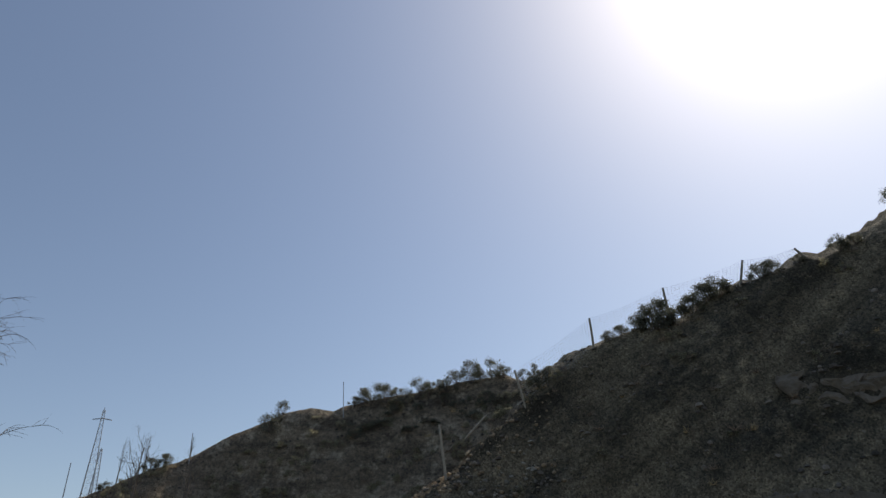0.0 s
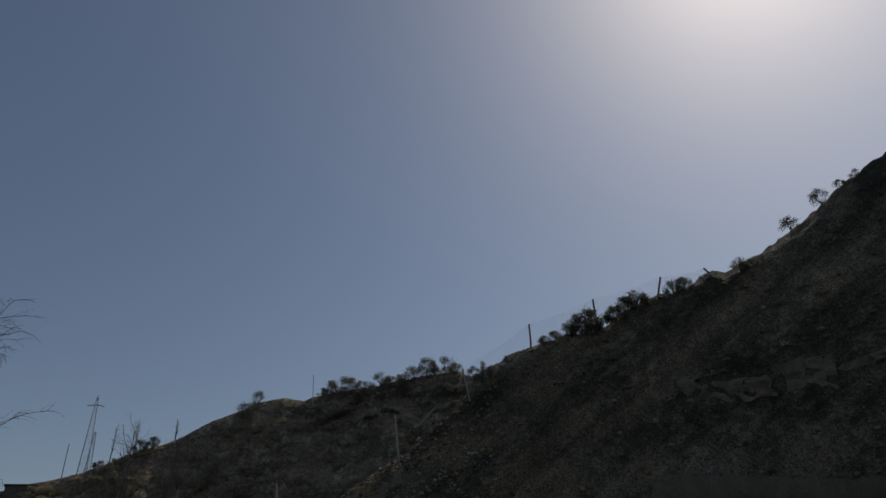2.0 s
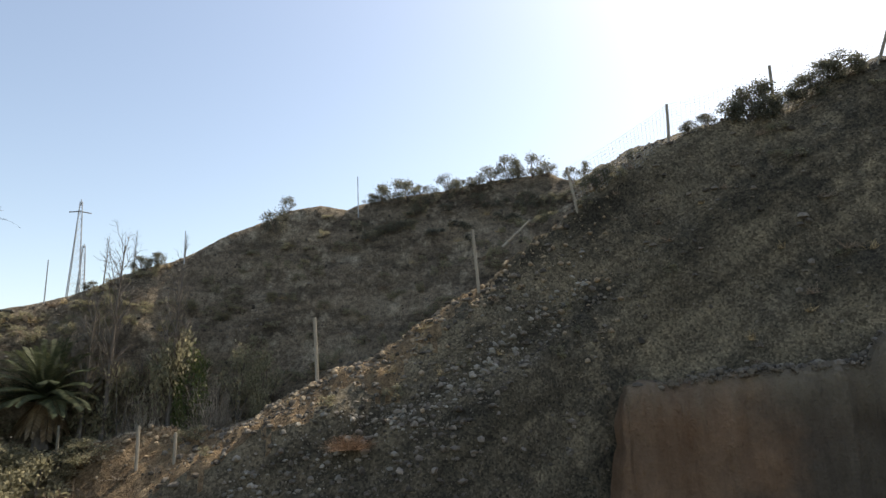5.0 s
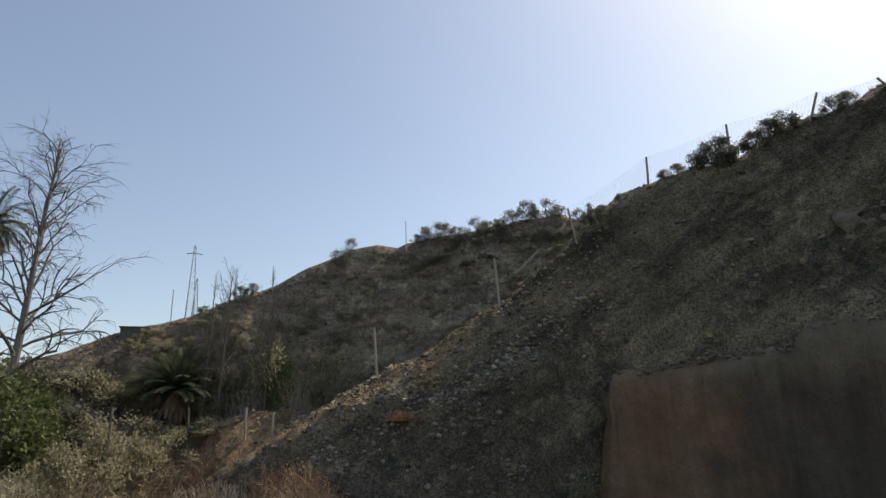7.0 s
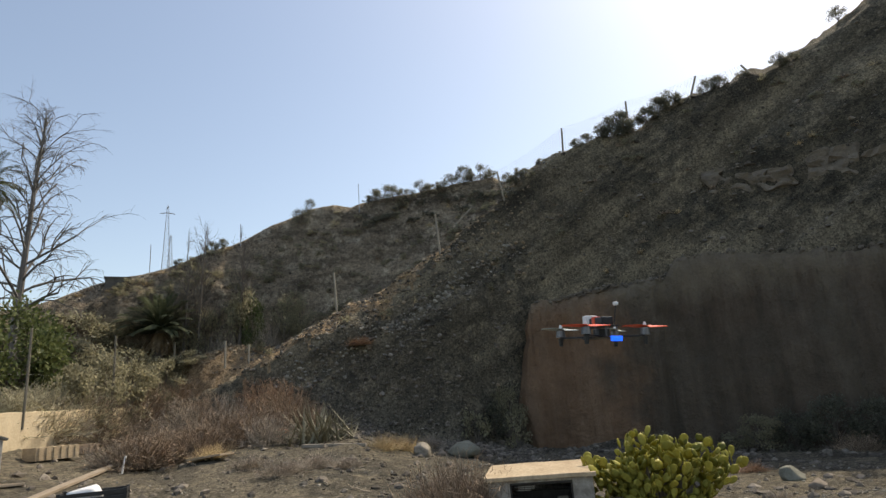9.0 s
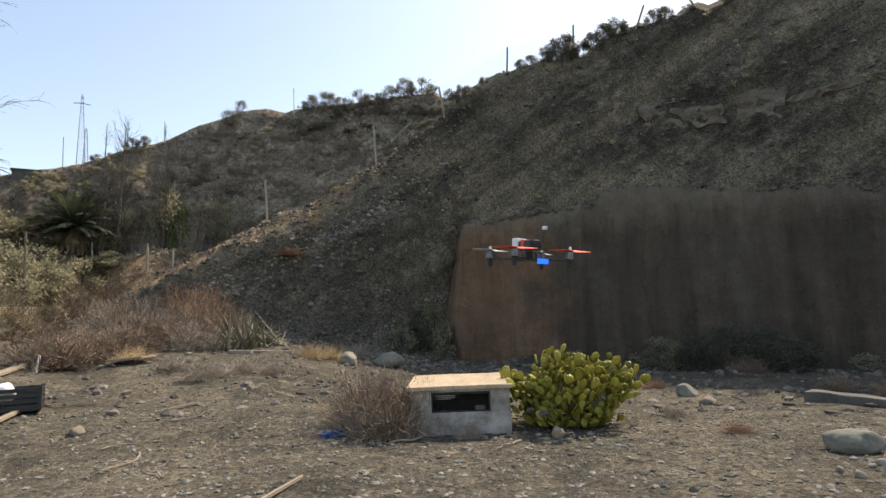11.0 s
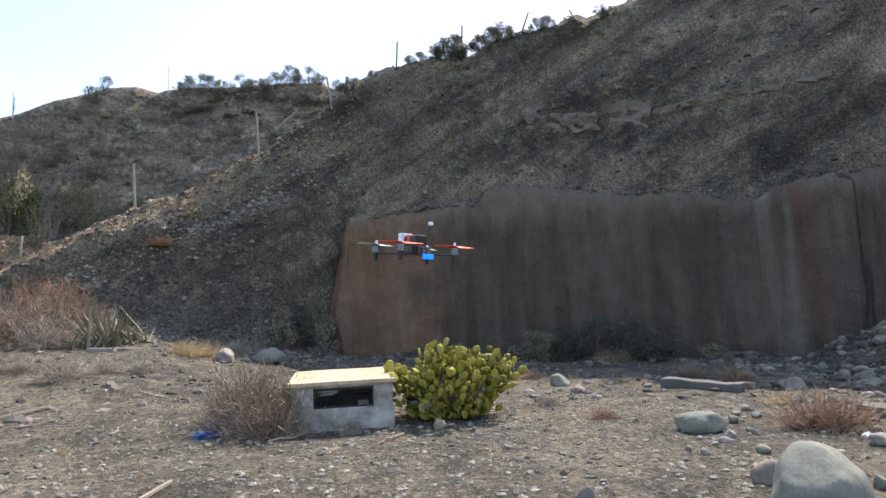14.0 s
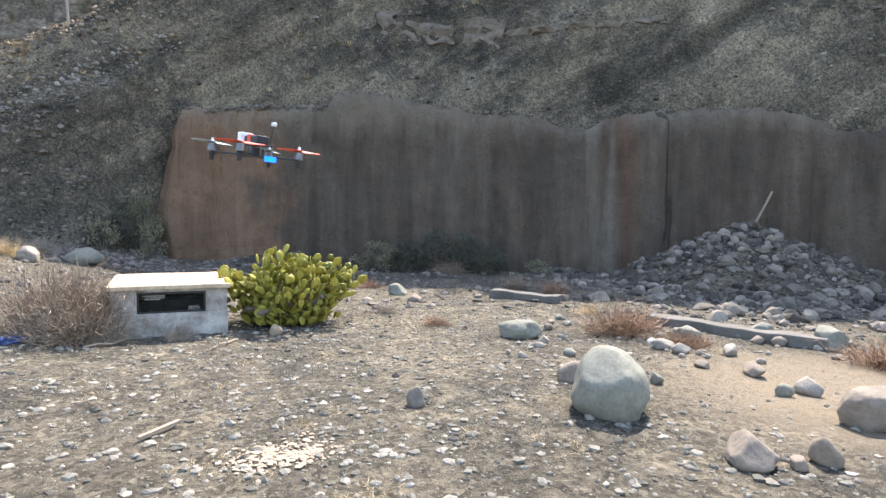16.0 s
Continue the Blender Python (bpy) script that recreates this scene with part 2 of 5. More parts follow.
    nt.links.new(thin, b1.inputs["Height"])
    nt.links.new(b0.outputs["Normal"], b1.inputs["Normal"])
    b = node(nt, "ShaderNodeBump", Strength=0.7, Distance=0.09)
    nt.links.new(fine, b.inputs["Height"])
    nt.links.new(b1.outputs["Normal"], b.inputs["Normal"])
    nt.links.new(b.outputs["Normal"], bs.inputs["Normal"])
    return m


GROUND = ground_material()
# Hill tones raised: the steep face gets little sun, so the colour carries it.
HILL = soil_material("sunlit_hill_soil", (0.13, 0.107, 0.08), (0.38, 0.31, 0.225), (0.55, 0.47, 0.35), (0.3, 0.3, 1.3))
# Tan earth whose pale tone stands for the sunlit strip of the bank.
BANK = soil_material("sunlit_bank_soil", (0.25, 0.175, 0.105), (0.43, 0.31, 0.19), (0.52, 0.4, 0.26), (1.0, 1.0, 0.6))
WALL = wall_material()
SCREE = material("scree_stone", (0.092, 0.079, 0.065), (0.2, 0.172, 0.138), 3.0, 0.92, 0.5, fine=18.0, vary=0.8)
RUBBLE = material("rubble_stone", (0.085, 0.074, 0.06), (0.21, 0.18, 0.14), 3.0, 0.92, 0.5, fine=18.0, vary=1.0)
PEBBLE = material("pebble_stone", (0.105, 0.098, 0.08), (0.26, 0.238, 0.192), 2.0, 0.9, 0.3, fine=60.0, vary=0.7)
PALE_PEBBLE = material("pale_pebble", (0.18, 0.165, 0.135), (0.33, 0.303, 0.252), 2.0, 0.85, 0.3, fine=60.0, vary=0.5)
BOULDER = material("grey_basalt", (0.13, 0.13, 0.104), (0.25, 0.243, 0.192), 5.0, 0.85, 0.5, fine=30.0, dist=0.01)
BROWN_ROCK = material("brown_rock", (0.15, 0.122, 0.095), (0.27, 0.222, 0.172), 5.0, 0.88, 0.5, fine=30.0, dist=0.01)
PALE_ROCK = material("pale_rock", (0.2, 0.175, 0.14), (0.35, 0.31, 0.255), 5.0, 0.88, 0.5, fine=30.0, dist=0.01)
CONCRETE = material("white_render", (0.2, 0.18, 0.155), (0.46, 0.435, 0.39), 3.5, 0.9, 0.4, fine=30.0, dist=0.006, spread=0.13)
SLAB = material("weathered_slab", (0.36, 0.27, 0.17), (0.52, 0.42, 0.29), 3.0, 0.85, 0.4, fine=25.0, dist=0.006, stretch=(1.0, 0.35, 1.0))
GREY_CONCRETE = material("grey_concrete", (0.085, 0.08, 0.07), (0.17, 0.157, 0.135), 3.0, 0.92, 0.4, fine=30.0, dist=0.006)
CREAM = material("cream_plaster", (0.5, 0.4, 0.26), (0.74, 0.62, 0.43), 1.6, 0.9, 0.3, fine=22.0, dist=0.006)
DARK_IN = material("near_black", (0.02, 0.02, 0.02), (0.05, 0.045, 0.04), 6.0, 0.6, 0.2)
DARK_POST = material("dark_timber", (0.12, 0.11, 0.085), (0.24, 0.215, 0.17), 5.0, 0.9, 0.4, fine=40.0, stretch=(4.0, 4.0, 0.5))
POST = material("grey_timber", (0.24, 0.21, 0.165), (0.42, 0.375, 0.3), 5.0, 0.9, 0.4, fine=40.0, stretch=(4.0, 4.0, 0.5))
STEEL = material("galvanised_steel", (0.3, 0.31, 0.32), (0.48, 0.5, 0.52), 6.0, 0.5, 0.1, metal=0.7)
WIRE = material("fence_wire", (0.35, 0.35, 0.34), (0.55, 0.55, 0.54), 6.0, 0.5, 0.0, metal=0.5)
DEAD_BARK = material("bleached_bark", (0.105, 0.098, 0.09), (0.22, 0.205, 0.188), 5.0, 0.95, 0.6, fine=25.0, stretch=(3.0, 3.0, 0.5))
BARK = material("grey_bark", (0.1, 0.085, 0.07), (0.22, 0.19, 0.16), 5.0, 0.95, 0.6, fine=25.0, stretch=(3.0, 3.0, 0.5))
TWIG = material("dry_twig", (0.19, 0.14, 0.1), (0.37, 0.28, 0.2), 3.0, 0.95, 0.0, vary=0.7)
TWIG_GREY = material("grey_twig", (0.24, 0.2, 0.16), (0.45, 0.38, 0.3), 3.0, 0.95, 0.0, vary=0.7)
TWIG_RUST = material("rust_twig", (0.2, 0.125, 0.08), (0.36, 0.235, 0.15), 3.0, 0.95, 0.0, vary=0.7)
STRAW = material("dry_straw", (0.4, 0.3, 0.16), (0.62, 0.48, 0.28), 3.0, 0.95, 0.0, vary=0.6)
GRASS = material("pale_grass", (0.3, 0.27, 0.18), (0.52, 0.47, 0.33), 3.0, 0.95, 0.0, vary=0.6)
LEAF_RIDGE = leaf_material("ridge_leaf", (0.1, 0.105, 0.08), (0.22, 0.215, 0.16), through=0.55)
LEAF_DUSTY = leaf_material("dusty_leaf", (0.22, 0.21, 0.135), (0.43, 0.395, 0.265), through=0.6)
LEAF_GREEN = leaf_material("green_leaf", (0.06, 0.085, 0.03), (0.17, 0.19, 0.07))
PALM = leaf_material("palm_leaf", (0.055, 0.068, 0.035), (0.13, 0.145, 0.08))
PALM_DRY = leaf_material("dry_palm_leaf", (0.16, 0.11, 0.06), (0.3, 0.22, 0.13))
PAD = leaf_material("cactus_pad", (0.17, 0.175, 0.032), (0.42, 0.38, 0.08), 0.5, 0.35)
AGAVE = leaf_material("agave_leaf", (0.15, 0.145, 0.095), (0.32, 0.29, 0.2), 0.6, 0.15)
WOOD = material("bleached_wood", (0.22, 0.175, 0.125), (0.4, 0.33, 0.25), 3.0, 0.9, 0.4, fine=40.0, stretch=(0.6, 5.0, 5.0))
PLASTIC = material("black_plastic", (0.02, 0.022, 0.022), (0.045, 0.045, 0.045), 5.0, 0.5, 0.1)
BLUE = material("blue_tarp", (0.02, 0.045, 0.14), (0.06, 0.1, 0.24), 6.0, 0.5, 0.4)
ORANGE = material("orange_plastic", (0.6, 0.16, 0.05), (0.75, 0.24, 0.09), 5.0, 0.6, 0.1)
WHITE = material("white_plastic", (0.7, 0.7, 0.7), (0.85, 0.85, 0.85), 5.0, 0.5, 0.1)
PLASTER = material("crumbled_plaster", (0.29, 0.23, 0.16), (0.42, 0.34, 0.245), 5.0, 0.95, 0.5)
CARBON = material("carbon_plate", (0.012, 0.012, 0.014), (0.03, 0.03, 0.035), 40.0, 0.4, 0.0)
PROP_RED = material("red_propeller", (0.75, 0.06, 0.02), (0.85, 0.11, 0.03), 3.0, 0.35, 0.0)
PROP_GREY = material("grey_propeller", (0.3, 0.33, 0.3), (0.42, 0.45, 0.42), 3.0, 0.35, 0.0)
MOTOR = material("motor_metal", (0.08, 0.08, 0.085), (0.2, 0.2, 0.21), 30.0, 0.35, 0.0, metal=0.8)
OLD_CUT = material("old_cut_face", (0.1, 0.083, 0.063), (0.25, 0.21, 0.16), 1.6, 0.95, 0.9, fine=9.0, dist=0.08)
OUTCROP = material("pale_outcrop", (0.25, 0.19, 0.125), (0.4, 0.315, 0.215), 2.0, 0.95, 0.5, fine=12.0)
LED = material("blue_led", (0.01, 0.1, 0.6), (0.03, 0.15, 0.8), 5.0, 0.4, 0.0, emit=((0.0, 0.1, 1.0), 1.1))


# ---- building helpers ----
def finish(name, mesh, mat, parent=None, label="", smooth=False):
    ob = new(name, mesh)
    mesh.materials.append(mat)
    if smooth:
        mesh.shade_smooth()
    if parent:
        ob.parent = parent
    if label:
        ob["label"] = label
    return ob


def part(name, bm, mat, parent=None, label="", smooth=False):
    me = bpy.data.meshes.new(name)
    bm.to_mesh(me)
    bm.free()
    return finish(name, me, mat, parent, label, smooth)


def pydata(name, verts, faces, mat, parent=None, label="", smooth=False):
    me = bpy.data.meshes.new(name)
    me.from_pydata([tuple(v) for v in verts], [], [tuple(f) for f in faces])
    me.update()
    return finish(name, me, mat, parent, label, smooth)


def thing(name, m, label, category, group=""):
    ob = tagged(new(name), label, category, group)
    ob.matrix_basis = m
    return ob


def lattice(ix, iy, seed):
    h = (ix * 374761393 + iy * 668265263 + seed * 974634777) & 0xFFFFFFFF
    h = ((h ^ (h >> 13)) * 1274126177) & 0xFFFFFFFF
    return ((h ^ (h >> 16)) & 0xFFFF) / 65535.0


def bumps(x, y, seed, octaves=4):
    """Smooth noise between about -1 and 1."""
    total, amp = 0.0, 1.0
    for o in range(octaves):
        u, v = np.floor(x).astype(np.int64), np.floor(y).astype(np.int64)
        fx, fy = x - u, y - v
        fx, fy = fx * fx * (3 - 2 * fx), fy * fy * (3 - 2 * fy)
        a, b = lattice(u, v, seed + o), lattice(u + 1, v, seed + o)
        c, d = lattice(u, v + 1, seed + o), lattice(u + 1, v + 1, seed + o)
        total = total + amp * (2 * (a + (b - a) * fx + (c - a + (a - b - c + d) * fx) * fy) - 1)
        x, y, amp = x * 2.03 + 17.1, y * 2.03 + 5.7, amp * 0.5
    return total / 1.6


# ---- the land: heights by bearing (degrees from straight ahead) and distance ----
FOOT_AZ = [-65, -48, -40, -34, -30, -27, -20, -14, -9, -4, 0, 3, 22, 40, 62, 80]
FOOT_R = [15.5, 16.7, 19.3, 22.3, 24.8, 23.4, 22.2, 21.6, 21, 21.3, 22.6, 23.0, 22.2, 21.6, 22.2, 22.5]
FOOT_EL = [-2, -1.4, -1.2, -1, -0.7, -0.6, -0.6, -0.9, -2.4, -3.2, -3.8, -4.1, -5.2, -5.2, -5.2, -5]
TOP_AZ = [-2, 0.3, 2.6, 6, 10.6, 12.4, 15.6, 16.8, 19.2, 24, 30.4, 35.6, 36.2, 39.7, 42.2, 48, 54, 58, 59.3, 62.2, 80]
TOP_EL = [4.0, 7.6, 8.5, 9.0, 9.5, 9.5, 9.7, 11.1, 11.5, 10.7, 9.8, 9.3, 8.8, 8.3, 9.2, 9.5, 9.2, 8.8, 7.5, 6.9, 7]
EDGE_AZ = [-65, -40, -31, -28, -23.4, -15.7, -10, -5.5, 1.4, 3.5, 5, 12, 20, 27, 34.4, 40, 55, 80]
EDGE_EL = [3, 4.0, 5.2, 6.3, 7.5, 8.8, 11.7, 14.4, 18.6, 21.2, 22.4, 23.0, 24.2, 24.5, 27.0, 29.0, 31, 33]
EDGE_R = [28, 27.6, 27.2, 26.6, 25.8, 24.9, 24.5, 24.4, 24.8, 24.9, 25, 25, 25.3, 25.9, 26.6, 27, 27, 27]
RIDGE_AZ = [-65, -48, -40.2, -34.5, -30.3, -24, -21.4, -17.5, -15.2, -13.5, -9, 1, 5, 12]
RIDGE_EL = [7.5, 8.6, 10.2, 12.5, 13.6, 15.9, 17.3, 19.0, 19.6, 19.3, 20.3, 21.3, 21.2, 20]
RIDGE_R = [30, 30, 29.6, 29.2, 29.0, 28.7, 28.6, 28.5, 28.5, 28.5, 28.4, 28.2, 28.0, 27.6]
# the same three lines as paced out on the plan, from which the distances below are given
PLAN_FOOT = [14, 15.4, 17.3, 19.8, 22.3, 23.2, 22.4, 21.6, 21, 21.5, 23, 23.6, 22.4, 21.6, 22.2, 22.5]
PLAN_EDGE = [26, 25.6, 25.2, 24.8, 24.8, 25, 25.2, 25.4, 26, 26.2, 26.5, 26.5, 26.6, 26.8, 27, 27, 27, 27]


def reach(az, r):
    """Distance on the ground of a plan distance on a bearing: both follow foot, edge and ridge."""
    a, r = np.broadcast_arrays(np.asarray(az, float), np.asarray(r, float))
    zero = 0 * r
    plan = [zero + 9.0, np.interp(a, FOOT_AZ, PLAN_FOOT), np.interp(a, EDGE_AZ, PLAN_EDGE), zero + 29.6, zero + 34.0]
    true = [zero + 9.0, np.interp(a, FOOT_AZ, FOOT_R), np.interp(a, EDGE_AZ, EDGE_R), np.interp(a, RIDGE_AZ, RIDGE_R), zero + 31.2]
    out = np.minimum(r, 9.0)
    for p0, p1, t0, t1 in zip(plan, plan[1:], true, true[1:]):
        out = out + (t1 - t0) * np.clip((r - p0) / (p1 - p0), 0, 1)
    out = out + np.maximum(r - 34.0, 0)
    return float(out) if out.ndim == 0 else out


def height(x, y):
    x, y = np.asarray(x, float), np.asarray(y, float)
    r, az = np.hypot(x, y), np.degrees(np.arctan2(x, y))
    rise = lambda rr, el: EYE + rr * np.tan(np.radians(el))
    rf, zf = np.interp(az, FOOT_AZ, FOOT_R), None
    zf = rise(rf, np.interp(az, FOOT_AZ, FOOT_EL))
    re = np.interp(az, EDGE_AZ, EDGE_R)
    ze = rise(re, np.interp(az, EDGE_AZ, EDGE_EL))
    cut = np.clip((az + 1.0) / 3.0, 0, 1)
    rt = rf + 0.4 + 0.4 * cut
    zt = rise(rf, np.interp(az, TOP_AZ, TOP_EL)) * cut + (zf + (ze - zf) * 0.12) * (1 - cut)
    far = np.clip((4.0 - az) / 4.0, 0, 1) * np.clip((az + 34) / 6.0, 0, 1)
    rr = np.interp(az, RIDGE_AZ, RIDGE_R)
    rv = re + (0.12 + 0.24 * far) * (rr - re)
    zv = ze - 0.8 * far + 0.1 * (1 - far)
    left = np.clip((6.0 - az) / 5.0, 0, 1)
    zr = rise(rr, np.interp(az, RIDGE_AZ, RIDGE_EL)) * left + (ze + 0.9) * (1 - left)
    bend = (1 - cut) * np.clip((az + 34) / 6.0, 0, 1)
    bank = np.clip((az + 33) / 3, 0, 1) * np.clip((-9 - az) / 5, 0, 1)
    rm, zm = rt + 0.4 * (re - rt), zt + (0.4 + 0.18 * bend + 0.13 * bank) * (ze - zt)
    west = np.clip((-22 - az) / 4, 0, 1)
    rh, zh = rv + (0.3 - 0.16 * west) * (rr - rv), zv + (0.3 + 0.04 * left + 0.34 * west) * (zr - zv)
    knots = [(9.0 + 0 * r, 0 * r), (rf, zf), (rf + 0.05 + 0.35 * cut, zf + 0.1 * (zt - zf) * (1 - cut)), (rt, zt), (rm, zm), (re, ze), (rv, zv), (rh, zh), (rr, zr), (34.0 + 0 * r, zr + 0.3),
             (60.0 + 0 * r, zr * 0.75), (220.0 + 0 * r, 0 * r - 2)]
    z = 0 * r
    for (ra, za), (rb, zb) in zip(knots, knots[1:]):
        z = z + (zb - za) * np.clip((r - ra) / np.maximum(rb - ra, 1e-3), 0, 1)
    open_side = np.clip((100 - az) / 20, 0, 1) * np.clip((az + 85) / 20, 0, 1)
    z = z * open_side
    # rubble cone against the cut face
    px, py = 20.6 * math.sin(radians(53.8)), 20.6 * math.cos(radians(53.8))
    d = np.hypot(x - px, y - py)
    z = z + 1.9 * np.clip(1 - d / 4.2, 0, 1) * (r < rf + 0.5)
    slope = np.clip((r - rf + 1.0) / 2.0, 0, 1) * open_side * np.where(az < 4, np.clip((rr + 0.2 - r) / 1.2, 0.22, 1), 1.0)
    z = z + bumps(x * 0.7, y * 0.7, 3) * (0.035 + 0.1 * np.clip((r - 9) / 10, 0, 1) * (r < rf))
    el = np.degrees(np.arctan2(z - EYE, np.maximum(r, 1)))
    z = z + slope * 0.75 * bumps((el - 0.57 * az) * 0.3, az * 0.04 + 3, 51, 3) * np.where((r > rf) & (r < rt) & (az > 0), 0.0, 1.0)
    z = z + slope * (r > rv) * (az < 5) * 0.1 * np.sin(z * 5.5 + 3 * bumps(x * 0.3, y * 0.3, 61, 2))
    z = z + slope * (0.22 * bumps(x * 0.9 + z * 0.3, y * 0.9 + z * 0.5, 11) + 0.12 * bumps(x * 3.1 + z * 2.0, y * 3.1, 23, 3)) * np.where((r > rf) & (r < rt), 0.2, 1.0)
    return z + 0.02 * bumps(x * 4.0, y * 4.0, 7, 4)


def spot(az, r):
    r = reach(az, r)
    x, y = r * math.sin(radians(az)), r * math.cos(radians(az))
    return x, y, float(height(x, y))


def ray_spot(az, el, r):
    """A place on a bearing and elevation from the first standpoint."""
    r = reach(az, r)
    return Vector((r * math.sin(radians(az)), r * math.cos(radians(az)), EYE + r * math.tan(radians(el))))


def build_ground():
    azs = np.concatenate([np.arange(-180, -66, 3.0), np.arange(-66, 82, 0.3), np.arange(82, 180, 3.0)])
    rs = np.concatenate([np.geomspace(0.4, 20.5, 110)[:-1], np.arange(20.5, 30.0, 0.14), np.geomspace(30.0, 1800.0, 30)])
    A, R = np.meshgrid(np.radians(azs), rs, indexing="ij")
    X, Y = R * np.sin(A), R * np.cos(A)
    Z = height(X, Y)
    na, nr = X.shape
    verts = np.concatenate([np.stack([X, Y, Z], -1).reshape(-1, 3), [[0, 0, float(height(0.0, 0.0))]]])
    i, j = np.meshgrid(np.arange(na), np.arange(nr - 1), indexing="ij")
    i2 = (i + 1) % na
    quads = np.stack([i * nr + j, i * nr + j + 1, i2 * nr + j + 1, i2 * nr + j], -1).reshape(-1, 4)
    tris = [(na * nr, q * nr, ((q + 1) % na) * nr) for q in range(na)]
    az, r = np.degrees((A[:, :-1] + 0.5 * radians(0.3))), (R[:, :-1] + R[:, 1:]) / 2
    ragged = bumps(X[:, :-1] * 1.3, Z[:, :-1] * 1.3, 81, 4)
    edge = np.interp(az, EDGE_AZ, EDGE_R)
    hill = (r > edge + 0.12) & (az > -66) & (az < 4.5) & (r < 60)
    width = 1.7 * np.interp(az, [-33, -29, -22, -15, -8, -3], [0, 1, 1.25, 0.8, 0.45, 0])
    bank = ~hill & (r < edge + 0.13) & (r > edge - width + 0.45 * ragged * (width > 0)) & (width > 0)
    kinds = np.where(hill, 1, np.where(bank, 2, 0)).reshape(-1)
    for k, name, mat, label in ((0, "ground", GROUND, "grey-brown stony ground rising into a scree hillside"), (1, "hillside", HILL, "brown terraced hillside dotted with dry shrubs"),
                                (2, "bank", BANK, "tan earth bank along the slope edge, sunlight put into its colour")):
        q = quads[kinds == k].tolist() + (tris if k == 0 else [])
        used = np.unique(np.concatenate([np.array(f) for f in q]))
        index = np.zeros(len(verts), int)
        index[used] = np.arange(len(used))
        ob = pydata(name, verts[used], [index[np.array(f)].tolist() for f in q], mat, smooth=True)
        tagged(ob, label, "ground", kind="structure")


build_ground()


def build_cut_wall():
    """The cut face: a thick slab of tuff standing in front of the slope, its rim uneven."""
    azs = np.concatenate([np.linspace(0.9, 3.2, 12), np.arange(3.5, 82.0, 0.25)])
    rf = np.interp(azs, FOOT_AZ, FOOT_R)
    zb = EYE + rf * np.tan(np.radians(np.interp(azs, FOOT_AZ, FOOT_EL))) - 0.9
    zt = EYE + rf * np.tan(np.radians(np.interp(azs, TOP_AZ, TOP_EL))) + 0.16 * bumps(azs * 0.5, azs * 0 + 3.3, 5) + 0.12 * bumps(azs * 1.7, azs * 0, 9, 5)
    back = 0.9 * np.clip(1 - (azs - 0.9) / 1.6, 0, 1) ** 2 - 0.1
    n = 26
    front = []
    for k in range(n):
        f = k / (n - 1)
        z = zb + (zt - zb) * f
        r = rf + back + 0.3 * bumps(azs * 0.22, z * 0.1, 31) + 0.13 * bumps(azs * 0.9, z * 0.16, 33) + 0.07 * bumps(azs * 1.6, z * 0.9, 37, 5) + sum(d * np.exp(-((azs - c - 0.12 * (z - 2)) ** 2) / w) for c, d, w in ((9.4, 0.12, 0.3), (14.8, 0.25, 0.5), (28.6, 0.12, 0.12), (41.2, 0.3, 0.35), (47.2, 0.12, 0.05), (58.6, 0.3, 0.5))) + 0.25 * f - 0.12
        r = r + 0.1 * max(0.0, (f - 0.93) / 0.07) ** 2 * 2
        tilt = np.clip(1 - (azs - 0.3) / 3.0, 0, 1)
        a = np.radians(azs + tilt * (2.6 * max(0.0, f - 0.4) / 0.6 + 1.2 * max(0.0, 0.4 - f) / 0.4 + 0.7 * bumps(z * 1.1, z * 0 + 1.5, 71, 5)))
        front.append(np.stack([r * np.sin(a), r * np.cos(a), z], -1))
    for d, dz in ((0.3, 0.05), (1.0, -0.05), (1.7, -0.5)):
        p = front[n - 1].copy()
        rr = np.hypot(p[:, 0], p[:, 1])
        p[:, :2] *= ((rr + d) / rr)[:, None]
        p[:, 2] += dz + 0.05 * bumps(azs * 2.0, azs * 0 + d, 41)
        front.append(p)
    for z in (zb,):
        p = front[-1].copy()
        p[:, 2] = z
        front.append(p)
    V = np.stack(front, 1)
    na, nk = V.shape[:2]
    i, k = np.meshgrid(np.arange(na - 1), np.arange(nk), indexing="ij")
    k2 = (k + 1) % nk
    quads = np.stack([i * nk + k, (i + 1) * nk + k, (i + 1) * nk + k2, i * nk + k2], -1).reshape(-1, 4)
    ends = [list(range(nk))[::-1], [(na - 1) * nk + q for q in range(nk)]]
    ob = pydata("wall_cliff", V.reshape(-1, 3), quads.tolist() + ends, WALL, smooth=True)
    return tagged(ob, "brown cut earth cliff with upright wash streaks", "cliff", kind="structure")


build_cut_wall()


# ---- stones ----
def rock_verts(seed, sub=2, rough=0.25, flat=0.75, cuts=8, cut=(0.5, 0.82)):
    bm = bmesh.new()
    bmesh.ops.create_icosphere(bm, subdivisions=sub, radius=1.0)
    rnd = random.Random(seed)
    off = Vector((rnd.uniform(0, 50), rnd.uniform(0, 50), rnd.uniform(0, 50)))
    planes = [(Vector((rnd.uniform(-1, 1), rnd.uniform(-1, 1), rnd.uniform(-0.6, 1))).normalized(), rnd.uniform(*cut)) for _ in range(cuts)]
    for v in bm.verts:
        p = v.co.copy()
        p *= 1.0 + rough * noise.noise(p * 1.1 + off) + 0.35 * rough * noise.noise(p * 3.0 + off)
        for nrm, d in planes:
            s = p.dot(nrm) - d
            if s > 0:
                p -= nrm * s * 0.85
        v.co = (p.x, p.y, p.z * flat)
    return bm


